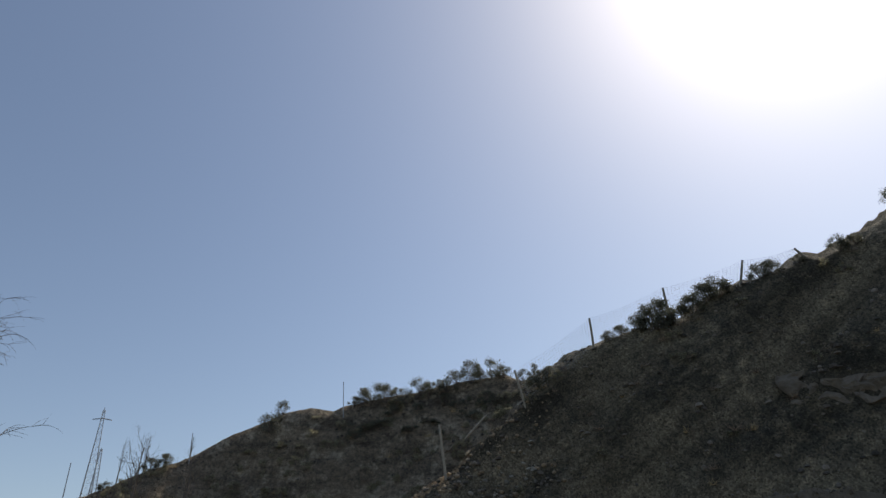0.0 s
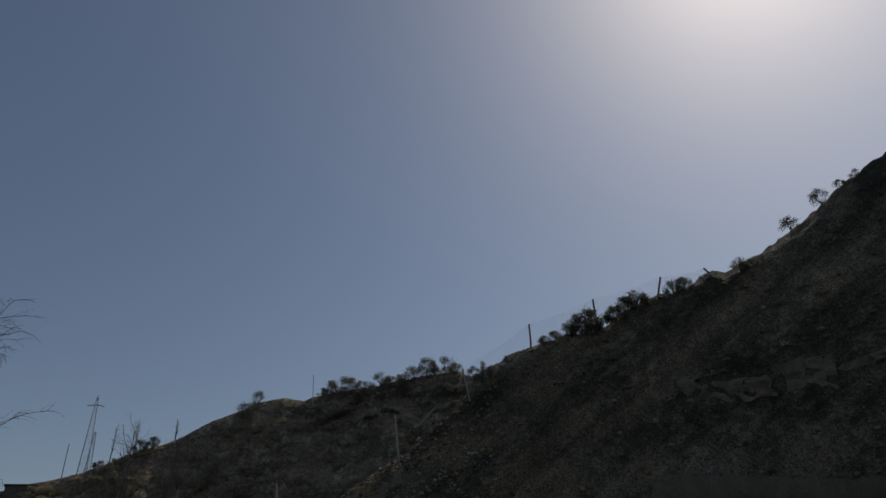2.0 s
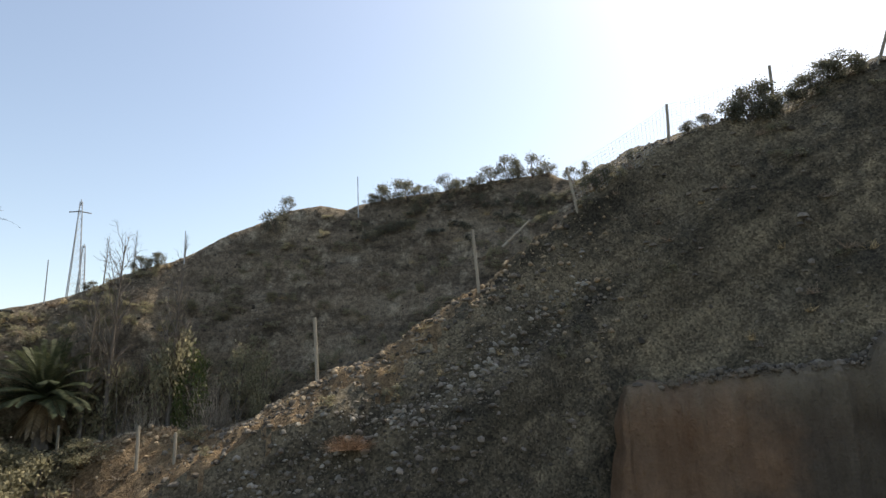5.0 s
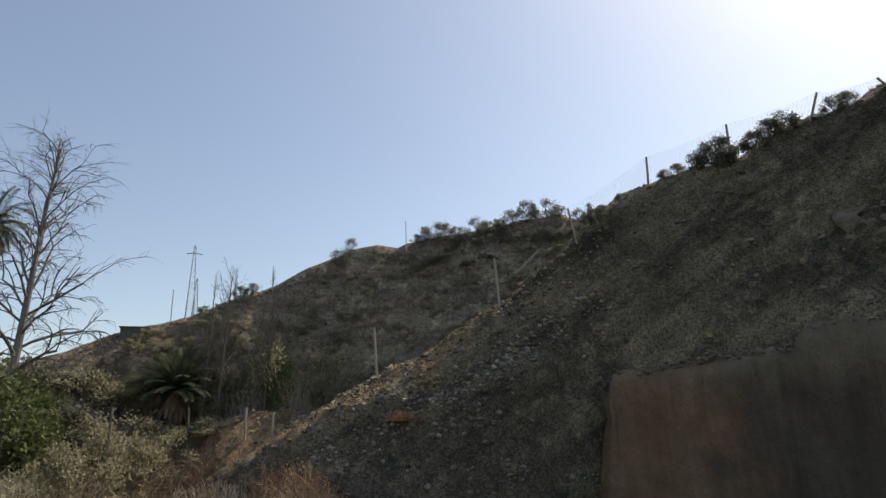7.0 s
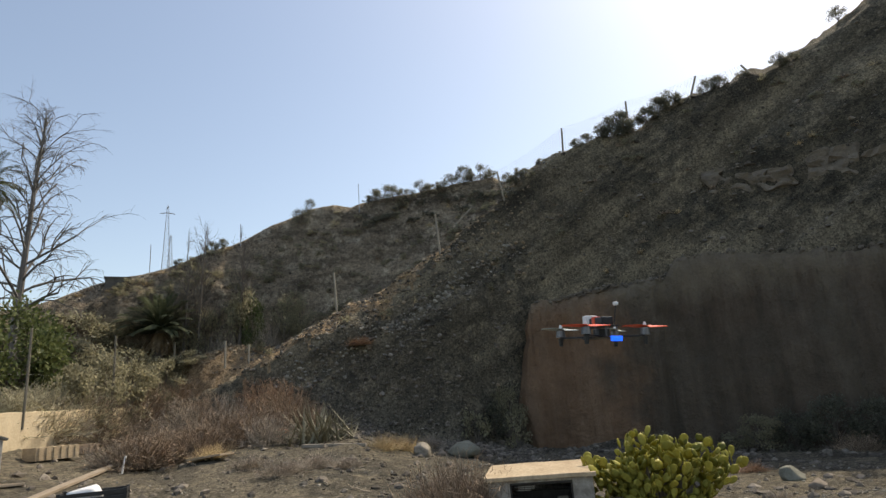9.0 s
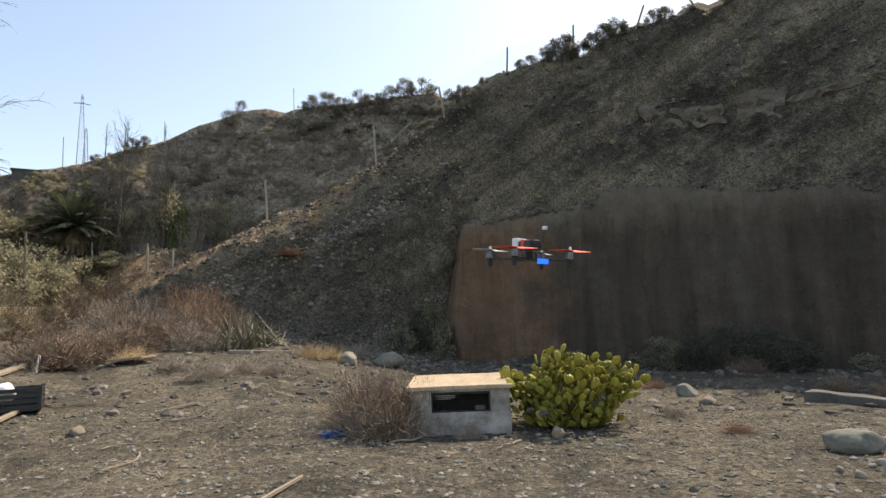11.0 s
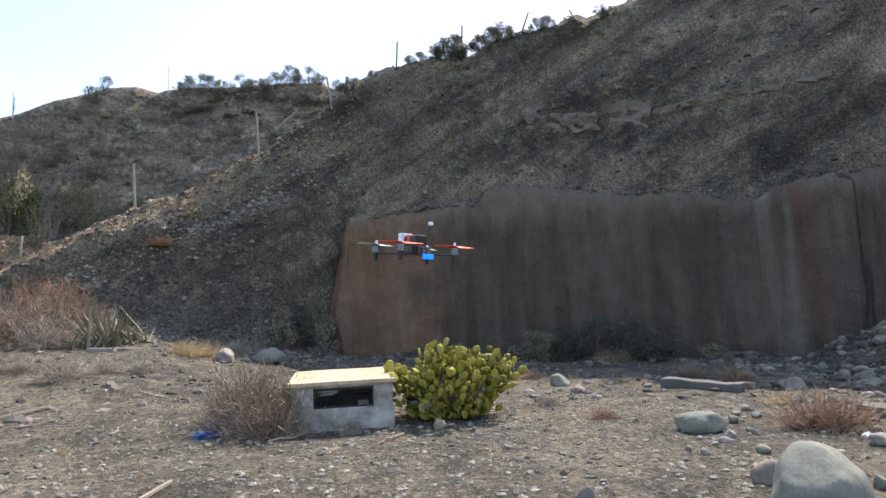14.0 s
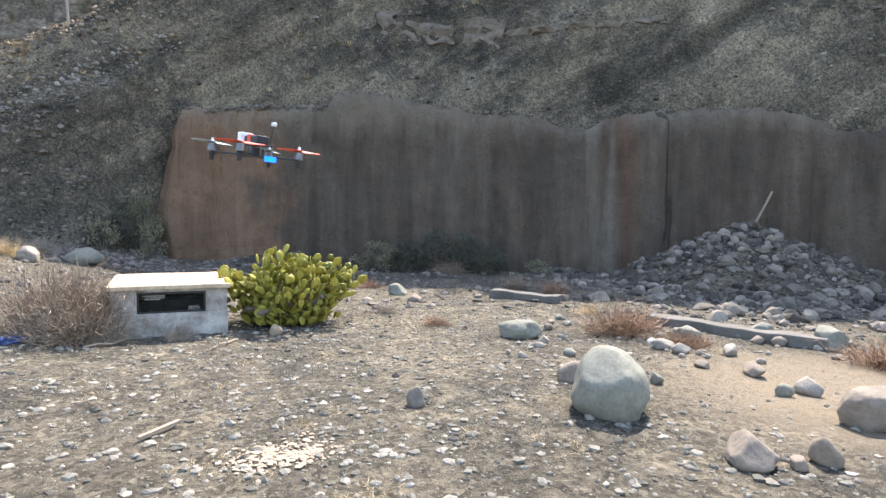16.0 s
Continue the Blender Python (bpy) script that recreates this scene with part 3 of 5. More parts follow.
def rock(name, x, y, w, d, h, mat, label, seed=0, turn=0.0, sub=4, sink=0.24, rough=0.3, group=""):
    """One stone of that width, depth and height, a little sunk in the ground."""
    bm = rock_verts(seed, sub, rough, 1.0, 6 if w > 0.6 else 9, (0.7, 0.95) if w > 0.6 else (0.5, 0.85))
    for v in bm.verts:
        k = 1.0 + 0.14 * max(0.0, 0.1 - v.co.z)
        v.co.x, v.co.y = v.co.x * k, v.co.y * k
        v.co *= 1.0 + 0.022 * noise.noise(v.co * 5.0) + 0.012 * noise.noise(v.co * 11.0)
    lo = [min(v.co[k] for v in bm.verts) for k in range(3)]
    hi = [max(v.co[k] for v in bm.verts) for k in range(3)]
    for v in bm.verts:
        v.co = [((v.co[k] - lo[k]) / (hi[k] - lo[k]) - (0.5 if k < 2 else 0.0)) * s for k, s in enumerate((w, d, h * (1 + sink)))]
        v.co.z -= h * sink
    ob = part(name, bm, mat, smooth=True)
    ob.matrix_basis = pose(x, y, float(height(x, y)), 0, 0, turn)
    return tagged(ob, label, "rock", group)


def scatter(name, mat, places, sizes, label, category, templates=6, sub=1, seed=1, flat=0.7, smooth=False):
    """Many small stones in one mesh."""
    rng = np.random.default_rng(seed)
    shapes = []
    for k in range(templates):
        bm = rock_verts(seed * 31 + k, sub, 0.35, flat)
        bm.verts.index_update()
        shapes.append((np.array([v.co[:] for v in bm.verts]), np.array([[v.index for v in f.verts] for f in bm.faces])))
        bm.free()
    vs, fs, base = [], [], 0
    for p, s in zip(places, sizes[:len(places)]):
        V, F = shapes[rng.integers(templates)]
        a = rng.uniform(0, 6.283)
        c, q = math.cos(a), math.sin(a)
        W = V * (s * rng.uniform(0.7, 1.3, 3))
        W = np.stack([W[:, 0] * c - W[:, 1] * q, W[:, 0] * q + W[:, 1] * c, W[:, 2]], 1) + p
        vs.append(W)
        fs.append(F + base)
        base += len(V)
    ob = pydata(name, np.concatenate(vs), np.concatenate(fs).tolist(), mat, smooth=smooth)
    return tagged(ob, label, category, kind="stuff")


def polar_places(count, az0, az1, r0, r1, seed, power=1.0, lift=0.0):
    rng = np.random.default_rng(seed)
    az, r = np.radians(rng.uniform(az0, az1, count)), r0 + (r1 - r0) * rng.uniform(0, 1, count) ** power
    r = reach(np.degrees(az), r)
    x, y = r * np.sin(az), r * np.cos(az)
    keep = (np.hypot((x - 6.3) / 2.9, (y - 3.4) / 3.0) > rng.uniform(0.45, 0.95, count)) | (rng.uniform(0, 1, count) < 0.1)
    x, y = x[keep], y[keep]
    return np.stack([x, y, height(x, y) + lift], 1)


def heavy_tail(count, small, large, seed, power=4.0):
    return small + (large - small) * np.random.default_rng(seed).uniform(0, 1, count) ** power

# ---- plant and stick helpers ----
class Sticks:
    """Collects thin tapered sticks, and flat leaves, for one mesh."""

    def __init__(self):
        self.v, self.f = [], []

    def stick(self, p, q, r0, r1, sides=4):
        p, q = Vector(p), Vector(q)
        d = q - p
        if d.length < 1e-6:
            return
        d.normalize()
        u = d.cross(Vector((0.31, 0.87, 0.39)))
        u.normalize()
        w = d.cross(u)
        n = len(self.v)
        for c, r in ((p, r0), (q, r1)):
            for k in range(sides):
                t = 6.28319 * k / sides
                self.v.append(c + (u * math.cos(t) + w * math.sin(t)) * r)
        for k in range(sides):
            m = (k + 1) % sides
            self.f.append((n + k, n + m, n + sides + m, n + sides + k))
        if sides > 3:
            self.f.append(tuple(n + k for k in range(sides))[::-1])
            self.f.append(tuple(n + sides + k for k in range(sides)))

    def line(self, pts, r0, r1, sides=4):
        k = len(pts) - 1
        for i in range(k):
            self.stick(pts[i], pts[i + 1], r0 + (r1 - r0) * i / k, r0 + (r1 - r0) * (i + 1) / k, sides)

    def leaf(self, c, along, across, length, width):
        n = len(self.v)
        a, b = along * length, across * width * 0.5
        self.v += [c, c + a * 0.45 + b, c + a, c + a * 0.45 - b]
        self.f.append((n, n + 1, n + 2, n + 3))

    def make(self, name, mat, parent=None, label=""):
        return pydata(name, self.v, self.f, mat, parent, label)


def rand_dir(rnd, low=-1.0):
    while True:
        d = Vector((rnd.uniform(-1, 1), rnd.uniform(-1, 1), rnd.uniform(low, 1)))
        if 0.05 < d.length < 1:
            return d.normalized()


def dry_bush(mat, label, seed, twigs=420, spread=0.75, width=0.006, forks=3, bends=3, even=0.0):
    """A leafless bush about 1 m wide and 0.8 m high: crooked twigs that fork into an uneven dome."""
    rnd = random.Random(seed)
    s = Sticks()
    for _ in range(twigs):
        d = rand_dir(rnd, 0.02)
        d.x, d.y = d.x * (spread + 0.2), d.y * (spread + 0.2)
        d.normalize()
        p = Vector((rnd.gauss(0, 0.12), rnd.gauss(0, 0.12), -0.03))
        l = rnd.uniform(0.35 + 0.1 * even, 0.62 - 0.04 * even) * (0.85 + (0.4 - 0.15 * even) * noise.noise(d * 1.8 + Vector((seed, 3, 1))))
        pts, c = [p], p
        for _ in range(bends):
            d = (d + rand_dir(rnd) * 0.42).normalized()
            c = c + d * l / bends
            pts.append(Vector((c.x, c.y, max(c.z * 1.3, 0.0))))
        s.line(pts, width, width * 0.5, 3)
        for _ in range(forks):
            b = pts[rnd.randint(1, bends)]
            e = (d + rand_dir(rnd) * 1.1).normalized()
            s.stick(b, b + e * rnd.uniform(0.06, 0.17), width * 0.55, width * 0.3, 3)
    return tagged(s.make("dry_bush", mat), label, "bush")


def leafy(name, trunk_mat, leaf_mat, label, category, seed, leaves=900, size=0.05, lumps=9, tall=0.55, flat=0.75, trunk=0.05):
    """A shrub or small tree about 1 m high and wide: limbs, and leaves gathered in uneven clumps."""
    rnd = random.Random(seed)
    ob = tagged(new(name), label, category)
    st, lv = Sticks(), Sticks()
    top = Vector((rnd.gauss(0, 0.03), rnd.gauss(0, 0.03), 1 - tall))
    st.line([Vector((0, 0, -0.15)), top * 0.5, top], trunk, trunk * 0.7, 6)
    for k in range(lumps):
        d = rand_dir(rnd, -0.2)
        c = top + Vector((d.x * 0.36, d.y * 0.36, max(0.02, d.z * tall * 0.62 + tall * 0.3)))
        st.line([top * rnd.uniform(0.6, 1), (top + c) / 2 + rand_dir(rnd) * 0.03, c], trunk * 0.5, 0.008, 4)
        rad = rnd.uniform(0.11, 0.22)
        for _ in range(leaves // lumps):
            e = rand_dir(rnd)
            p = c + Vector((e.x, e.y, e.z * flat)) * rad * min(1.5, abs(rnd.gauss(0.68, 0.32)))
            a = (e + rand_dir(rnd) * 0.9).normalized()
            lv.leaf(p, a, a.cross(rand_dir(rnd)).normalized(), size * rnd.uniform(0.7, 1.4), size * 0.6)
    st.make("trunk", trunk_mat, ob)
    lv.make("crown", leaf_mat, ob)
    return ob


class Kinds:
    """Several builds of one kind; each call sets one of them."""

    def __init__(self, makers):
        self.makers, self.done, self.n = makers, {}, 0

    def put(self, *where, **more):
        k = self.n % len(self.makers)
        self.n += 1
        if k not in self.done:
            ob = self.done[k] = self.makers[k]()
            ob.matrix_basis = self.place(*where, **more)
            return ob
        return copy_thing(self.done[k], self.place(*where, **more) @ Matrix.Diagonal([1 / s for s in self.done[k].scale] + [1.0]))

    def place(self, x, y, z, sx=1.0, sz=1.0, turn=0.0):
        return pose(x, y, z, 0, 0, turn) @ Matrix.Diagonal((sx, sx, sz, 1.0))


def slab_mesh(w, d, h, bevel=0.01, cx=0.0, cy=0.0, cz=0.0, taper=0.0):
    """A bevelled block; cz is its foot."""
    bm = bmesh.new()
    bmesh.ops.create_cube(bm, size=1.0)
    for v in bm.verts:
        k = 1.0 - taper * (v.co.z + 0.5)
        v.co = (v.co.x * w * k + cx, v.co.y * d * k + cy, (v.co.z + 0.5) * h + cz)
    if bevel:
        bmesh.ops.bevel(bm, geom=bm.edges[:], offset=bevel, segments=2, affect="EDGES", profile=0.6)
    return bm


def tube_part(name, pts, r0, r1, mat, parent=None, label="", sides=8):
    s = Sticks()
    s.line([Vector(p) for p in pts], r0, r1, sides)
    return s.make(name, mat, parent, label)


# ---- the white concrete box with its slab ----
def cistern_box():
    x0, y0 = 0.36, 8.9
    z0 = float(height(x0, y0))
    box = thing("concrete_box", pose(x0, y0, z0, 0, 0, -2.0), "low white rendered concrete box with a weathered slab lid", "utility box")
    W, D, H, T = 1.44, 1.6, 0.64, 0.09
    wx0, wx1, wz0, wz1 = -0.42, 0.44, 0.31, 0.6
    part("base_wall", slab_mesh(W + 0.03, T, wz0 + 0.1, 0.012, 0, T / 2, -0.1), CONCRETE, box)
    part("side_wall", slab_mesh(wx0 + W / 2, T, H - wz0, 0.006, (wx0 - W / 2) / 2, T / 2 + 0.002, wz0), CONCRETE, box)
    part("side_wall", slab_mesh(W / 2 - wx1, T, H - wz0, 0.006, (wx1 + W / 2) / 2, T / 2 + 0.002, wz0), CONCRETE, box)
    part("lintel", slab_mesh(wx1 - wx0, T, H - wz1, 0.004, (wx0 + wx1) / 2, T / 2 + 0.004, wz1), CONCRETE, box)
    for s in (-1, 1):
        part("end_wall", slab_mesh(T, D - T, H + 0.1, 0.01, s * (W - T) / 2, T + (D - T) / 2, -0.1), CONCRETE, box)
    part("back_wall", slab_mesh(W, T, H + 0.1, 0.01, 0, D + T / 2, -0.1), CONCRETE, box)
    lid = slab_mesh(W + 0.1, D + 0.2, 0.058, 0.01, 0, D / 2 + 0.02, H)
    bmesh.ops.subdivide_edges(lid, edges=lid.edges[:], cuts=4, use_grid_fill=True)
    for v in lid.verts:
        v.co += Vector((noise.noise(v.co * 3.1), noise.noise(v.co * 3.3 + Vector((9, 0, 0))), noise.noise(v.co * 2.2) * 0.6)) * 0.012
    part("lid", lid, SLAB, box, "ochre weathered concrete lid")
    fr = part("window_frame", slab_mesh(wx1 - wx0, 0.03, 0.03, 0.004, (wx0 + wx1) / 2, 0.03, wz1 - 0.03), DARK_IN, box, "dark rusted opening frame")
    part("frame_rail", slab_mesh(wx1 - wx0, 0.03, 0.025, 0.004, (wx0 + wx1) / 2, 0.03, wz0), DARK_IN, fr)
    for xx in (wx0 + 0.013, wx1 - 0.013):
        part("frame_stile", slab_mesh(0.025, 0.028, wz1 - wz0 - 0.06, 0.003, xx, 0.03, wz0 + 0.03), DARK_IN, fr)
    g = Sticks()
    for k in range(17):
        xx = wx0 + 0.05 * (k + 1)
        g.stick((xx, 0.06, wz0), (xx, 0.06, wz1), 0.0025, 0.0025, 3)
    for k in range(5):
        zz = wz0 + 0.05 * (k + 1)
        g.stick((wx0, 0.063, zz), (wx1, 0.063, zz), 0.0025, 0.0025, 3)
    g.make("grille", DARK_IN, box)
    # Near-black panel added inside to darken the opening behind the grille.
    part("dark_backing", slab_mesh(1.1, 0.03, 0.4, 0.004, 0.05, 0.75, 0.0), DARK_IN, box)
    for k, (xx, zz, l) in enumerate(((-0.22, 0.54, 0.3), (-0.2, 0.51, 0.24), (-0.24, 0.48, 0.2))):
        part("pipe", slab_mesh(l, 0.02, 0.012, 0.003, xx, 0.2 + 0.04 * k, zz - 0.02), WHITE, box)
    part("rubble", slab_mesh(0.16, 0.1, 0.12, 0.03, 0.3, 0.25, 0.25), PALE_ROCK, box)
    return box


cistern_box()


# ---- prickly pear beside the box ----
def prickly_pear():
    x0, y0, z0 = spot(12.6, 9.6)
    cactus = thing("prickly_pear", pose(x0, y0, z0) @ Matrix.Diagonal((1.36, 1.2, 1.13, 1.0)), "yellow-green prickly pear bush with many flat pads", "cactus")
    bm = bmesh.new()
    bmesh.ops.create_icosphere(bm, subdivisions=2, radius=1.0)
    for v in bm.verts:
        k = 0.8 + 0.2 * v.co.z
        v.co = (v.co.x * 0.52 * k, v.co.y * 0.07, v.co.z * 0.68 + 0.5)
    pad = part("pad", bm, PAD, cactus, smooth=True)
    mesh, rnd = pad.data, random.Random(5)
    first = True
    for k in range(300):
        d = rand_dir(rnd, -0.15)
        f = rnd.uniform(0.55, 1.0) ** 0.5
        lump = 0.9 + 0.42 * noise.noise(d * 2.2 + Vector((4, 1, 7)))
        c = Vector((d.x * 0.94, d.y * 0.84, 0.1 + max(d.z, -0.05) * 0.92)) * f * lump
        c.xy = c.xy * (0.5 + 0.5 * min(1.0, max(0.0, c.z) / 0.5))
        s = rnd.uniform(0.07, 0.125)
        up = (d * 0.6 + Vector((0, 0, 1.0)) + rand_dir(rnd) * 0.6).normalized()
        ob = pad if first else new("pad", mesh)
        first = False
        ob.parent = cactus
        q = up.to_track_quat("Z", "Y").to_matrix().to_4x4()
        ob.matrix_basis = Matrix.Translation(c) @ q @ pose(0, 0, 0, 0, 0, rnd.uniform(0, 180)) @ Matrix.Scale(s, 4)
    inner = bmesh.new()
    bm = bmesh.new()
    bmesh.ops.create_icosphere(bm, subdivisions=1, radius=1.0)
    bm.verts.index_update()
    ball, tris = [v.co.copy() for v in bm.verts], [[v.index for v in f.verts] for f in bm.faces]
    bm.free()
    for k in range(1100):
        d = rand_dir(rnd, -0.1)
        f = rnd.uniform(0.3, 1.0) ** 0.45
        c = Vector((d.x * 0.88, d.y * 0.78, 0.12 + max(d.z, -0.05) * 0.86)) * f * (0.88 + 0.42 * noise.noise(d * 2.2 + Vector((4, 1, 7))))
        c.xy = c.xy * (0.45 + 0.55 * min(1.0, max(0.0, c.z) / 0.5))
        up = (d * 0.6 + Vector((0, 0, 0.6)) + rand_dir(rnd) * 0.7).normalized()
        s = rnd.uniform(0.045, 0.075)
        m = Matrix.Translation(c) @ up.to_track_quat("Z", "Y").to_matrix().to_4x4() @ pose(0, 0, 0, 0, 0, rnd.uniform(0, 180)) @ Matrix.Diagonal((s * 0.8, s * 0.13, s, 1))
        blob = [inner.verts.new(m @ q) for q in ball]
        for t in tris:
            inner.faces.new([blob[q] for q in t])
    tagged(part("pad_mass", inner, PAD, cactus, smooth=True), kind="stuff")
    st = Sticks()
    for k in range(14):
        d = rand_dir(rnd, 0.1)
        st.line([(d.x * 0.08, d.y * 0.08, -0.05), (d.x * 0.35, d.y * 0.35, 0.25), (d.x * 0.6, d.y * 0.6, d.z * 0.6 + 0.1)], 0.045, 0.03, 6)
    st.make("stem", BARK, cactus, "brown woody stems")


prickly_pear()

# ---- single stones near the path ----
for az, r, w, d, h, mat, label, seed in [
        (42.8, 5.45, 0.8, 0.68, 0.54, BOULDER, "large rounded grey-green boulder standing on gravel", 3),
        (34.3, 8.6, 0.62, 0.45, 0.25, BOULDER, "pale grey flat boulder lying on gravel", 8),
        (54.8, 4.75, 0.46, 0.36, 0.22, BROWN_ROCK, "brown flat-topped stone on the sand", 12),
        (60.2, 4.95, 0.21, 0.2, 0.2, BROWN_ROCK, "small brown upright stone on the sand", 15),
        (58.4, 4.75, 0.13, 0.12, 0.09, BROWN_ROCK, "small rounded brown stone on the sand", 16),
        (63.4, 6.15, 0.62, 0.5, 0.34, BROWN_ROCK, "rounded grey-brown boulder on the sand", 19),
        (24.4, 5.3, 0.17, 0.15, 0.17, SCREE, "dark angular stone standing on gravel", 21),
        (11.3, 8.7, 0.22, 0.18, 0.14, OUTCROP, "pale brown stone beside the prickly pear", 24),
        (-7.9, 17.0, 0.62, 0.5, 0.36, PALE_ROCK, "pale cut stone at the foot of the scree", 28),
        (-4.2, 17.6, 0.95, 0.6, 0.4, BOULDER, "grey boulder at the foot of the scree", 30),
        (22.6, 13.6, 0.5, 0.4, 0.26, BOULDER, "grey stone on the gravel before the cliff", 33),
        (24.2, 12.6, 0.35, 0.3, 0.15, BROWN_ROCK, "brown stone on the gravel before the cliff", 35),
        (49.6, 9.0, 0.32, 0.26, 0.19, BOULDER, "grey stone beside the kerb", 38),
        (47.3, 8.35, 0.3, 0.22, 0.13, PALE_ROCK, "pale broken stone on gravel", 40),
        (48.8, 8.2, 0.26, 0.2, 0.12, PALE_ROCK, "pale broken stone on gravel", 41),
        (52.8, 8.3, 0.28, 0.16, 0.13, PALE_ROCK, "pale brick-shaped stone on the sand", 44),
        (54.6, 7.4, 0.3, 0.2, 0.14, BROWN_ROCK, "brown flat stone on the sand", 46),
        (50.6, 7.5, 0.2, 0.14, 0.09, BROWN_ROCK, "brown flat stone on the sand", 47),
        (58.8, 6.9, 0.28, 0.2, 0.16, PALE_ROCK, "pale stone on the sand", 48),
        (46.9, 6.5, 0.14, 0.12, 0.12, BOULDER, "small dark stone beside the boulder", 50),
        (39.6, 6.3, 0.4, 0.25, 0.2, BROWN_ROCK, "brown stone behind the boulder", 52),
        (55.0, 9.9, 0.42, 0.32, 0.24, BOULDER, "grey boulder at the rubble edge", 54),
        (60.0, 9.6, 0.5, 0.38, 0.3, BOULDER, "grey boulder at the rubble edge", 56),
        (36.6, 8.2, 0.15, 0.13, 0.1, PALE_ROCK, "pale stone beside a dry bush", 58),
        (-30.0, 10.5, 0.3, 0.22, 0.13, BROWN_ROCK, "brown stone on bare ground", 60)]:
    x, y, z = spot(az, r)
    rock("boulder" if w > 0.4 else "stone", x, y, w, d, h, mat, label, seed, 17.0 * seed % 360, 4 if w > 0.4 else 3, rough=0.17 if seed == 3 else 0.26)
rnd = random.Random(64)
for k in range(46):
    x, y, z = spot(rnd.uniform(33, 62), rnd.uniform(6.6, 10.4) if k % 3 else rnd.uniform(8.4, 10.4))
    s = rnd.uniform(0.08, 0.2)
    rock("stone", x, y, s, s * rnd.uniform(0.6, 0.9), s * rnd.uniform(0.4, 0.7), (BROWN_ROCK, BOULDER, PALE_ROCK)[k % 3],
         ("small angular brown stone on gravel", "small angular grey stone on gravel", "small pale broken stone on gravel")[k % 3], 400 + k, rnd.uniform(0, 360), 2, group="loose stones by the kerb")
p = ray_spot(13.7, 10.0, 23.9)
ob = rock("stone", p.x, p.y, 0.3, 0.24, 0.15, PALE_ROCK, "pale stone lying on the cliff rim", 71, 20, 3)
ob.location.z = p.z - 0.22

# ---- gravel, scree and rubble ----
scatter("gravel", PEBBLE, polar_places(26000, -50, 74, 2.2, 12.0, 2, 0.85), heavy_tail(26000, 0.009, 0.056, 3, 6.5), "small grey and brown stones strewn over earth", "gravel", 6, 1, 2)
scatter("pale_gravel", PALE_PEBBLE, polar_places(6500, -50, 76, 2.4, 16.0, 5, 0.85), heavy_tail(6500, 0.006, 0.05, 6, 7), "pale stone chips strewn over gravel", "gravel", 5, 1, 4)
far_st = polar_places(5200, -40, 78, 11.0, 22.5, 7, 0.8)
scatter("loose_stones", SCREE, far_st, heavy_tail(5200, 0.02, 0.16, 8, 5), "grey loose stones at the foot of the slope", "gravel", 6, 1, 5)
scatter("talus", SCREE, polar_places(6500, -24, 3, 18.5, 25.3, 19), heavy_tail(6500, 0.02, 0.12, 20, 5), "grey loose stones covering the lower talus", "scree", 6, 1, 18)
scatter("scree", SCREE, polar_places(9000, -26, 80, 21.0, 27.0, 9), heavy_tail(9000, 0.02, 0.14, 10, 7), "dark scree stones lying on the slope", "scree", 6, 1, 6)
scatter("hill_stones", SCREE, polar_places(3500, -45, 8, 25.0, 29.5, 12), heavy_tail(3500, 0.02, 0.09, 13, 5), "stones scattered over the far hill", "scree", 5, 1, 7)


def rubble():
    rng = np.random.default_rng(15)
    n = 3000
    az, r = np.radians(54 + 8.5 * rng.normal(0, 1, n)), 20.8 - 6.0 * np.abs(rng.normal(0, 0.75, n))
    keep = (az > radians(37)) & (az < radians(78)) & (r > 11.2)
    x, y = (r * np.sin(az))[keep], (r * np.cos(az))[keep]
    p = np.stack([x, y, height(x, y) + 0.02], 1)
    scatter("rubble_heap", RUBBLE, p, heavy_tail(len(p), 0.025, 0.23, 16, 7), "heap of grey stones fallen against the cliff", "rubble", 9, 2, 9, 0.72)


rubble()



def rim_debris():
    rng = np.random.default_rng(21)
    n = 900
    az = np.where(rng.uniform(0, 1, n) < 0.55, rng.uniform(7.5, 17.5, n), rng.uniform(3.0, 78, n))
    rf = np.interp(az, FOOT_AZ, FOOT_R)
    r = rf + rng.uniform(0.15, 1.3, n)
    z = EYE + rf * np.tan(np.radians(np.interp(az, TOP_AZ, TOP_EL))) + rng.uniform(-0.02, 0.1, n) + 0.04
    a = np.radians(az)
    scatter("rim_debris", SCREE, np.stack([r * np.sin(a), r * np.cos(a), z], 1), heavy_tail(n, 0.02, 0.15, 22, 4), "loose dark stones along the cliff rim", "debris", 6, 1, 23)


def rib_stones():
    """Stones along the edge of the near slope, coloured paler to read as sunlit."""
    rng = np.random.default_rng(27)
    n = 1500
    az = rng.uniform(-29, 4, n)
    r = np.interp(az, EDGE_AZ, EDGE_R) - np.abs(rng.normal(0, 0.55, n)) + 0.1
    x, y = r * np.sin(np.radians(az)), r * np.cos(np.radians(az))
    scatter("rib_stones", OUTCROP, np.stack([x, y, height(x, y)], 1), heavy_tail(n, 0.02, 0.12, 28, 6), "stones along the eroded edge of the slope, pale to look sunlit", "scree", 6, 1, 29)


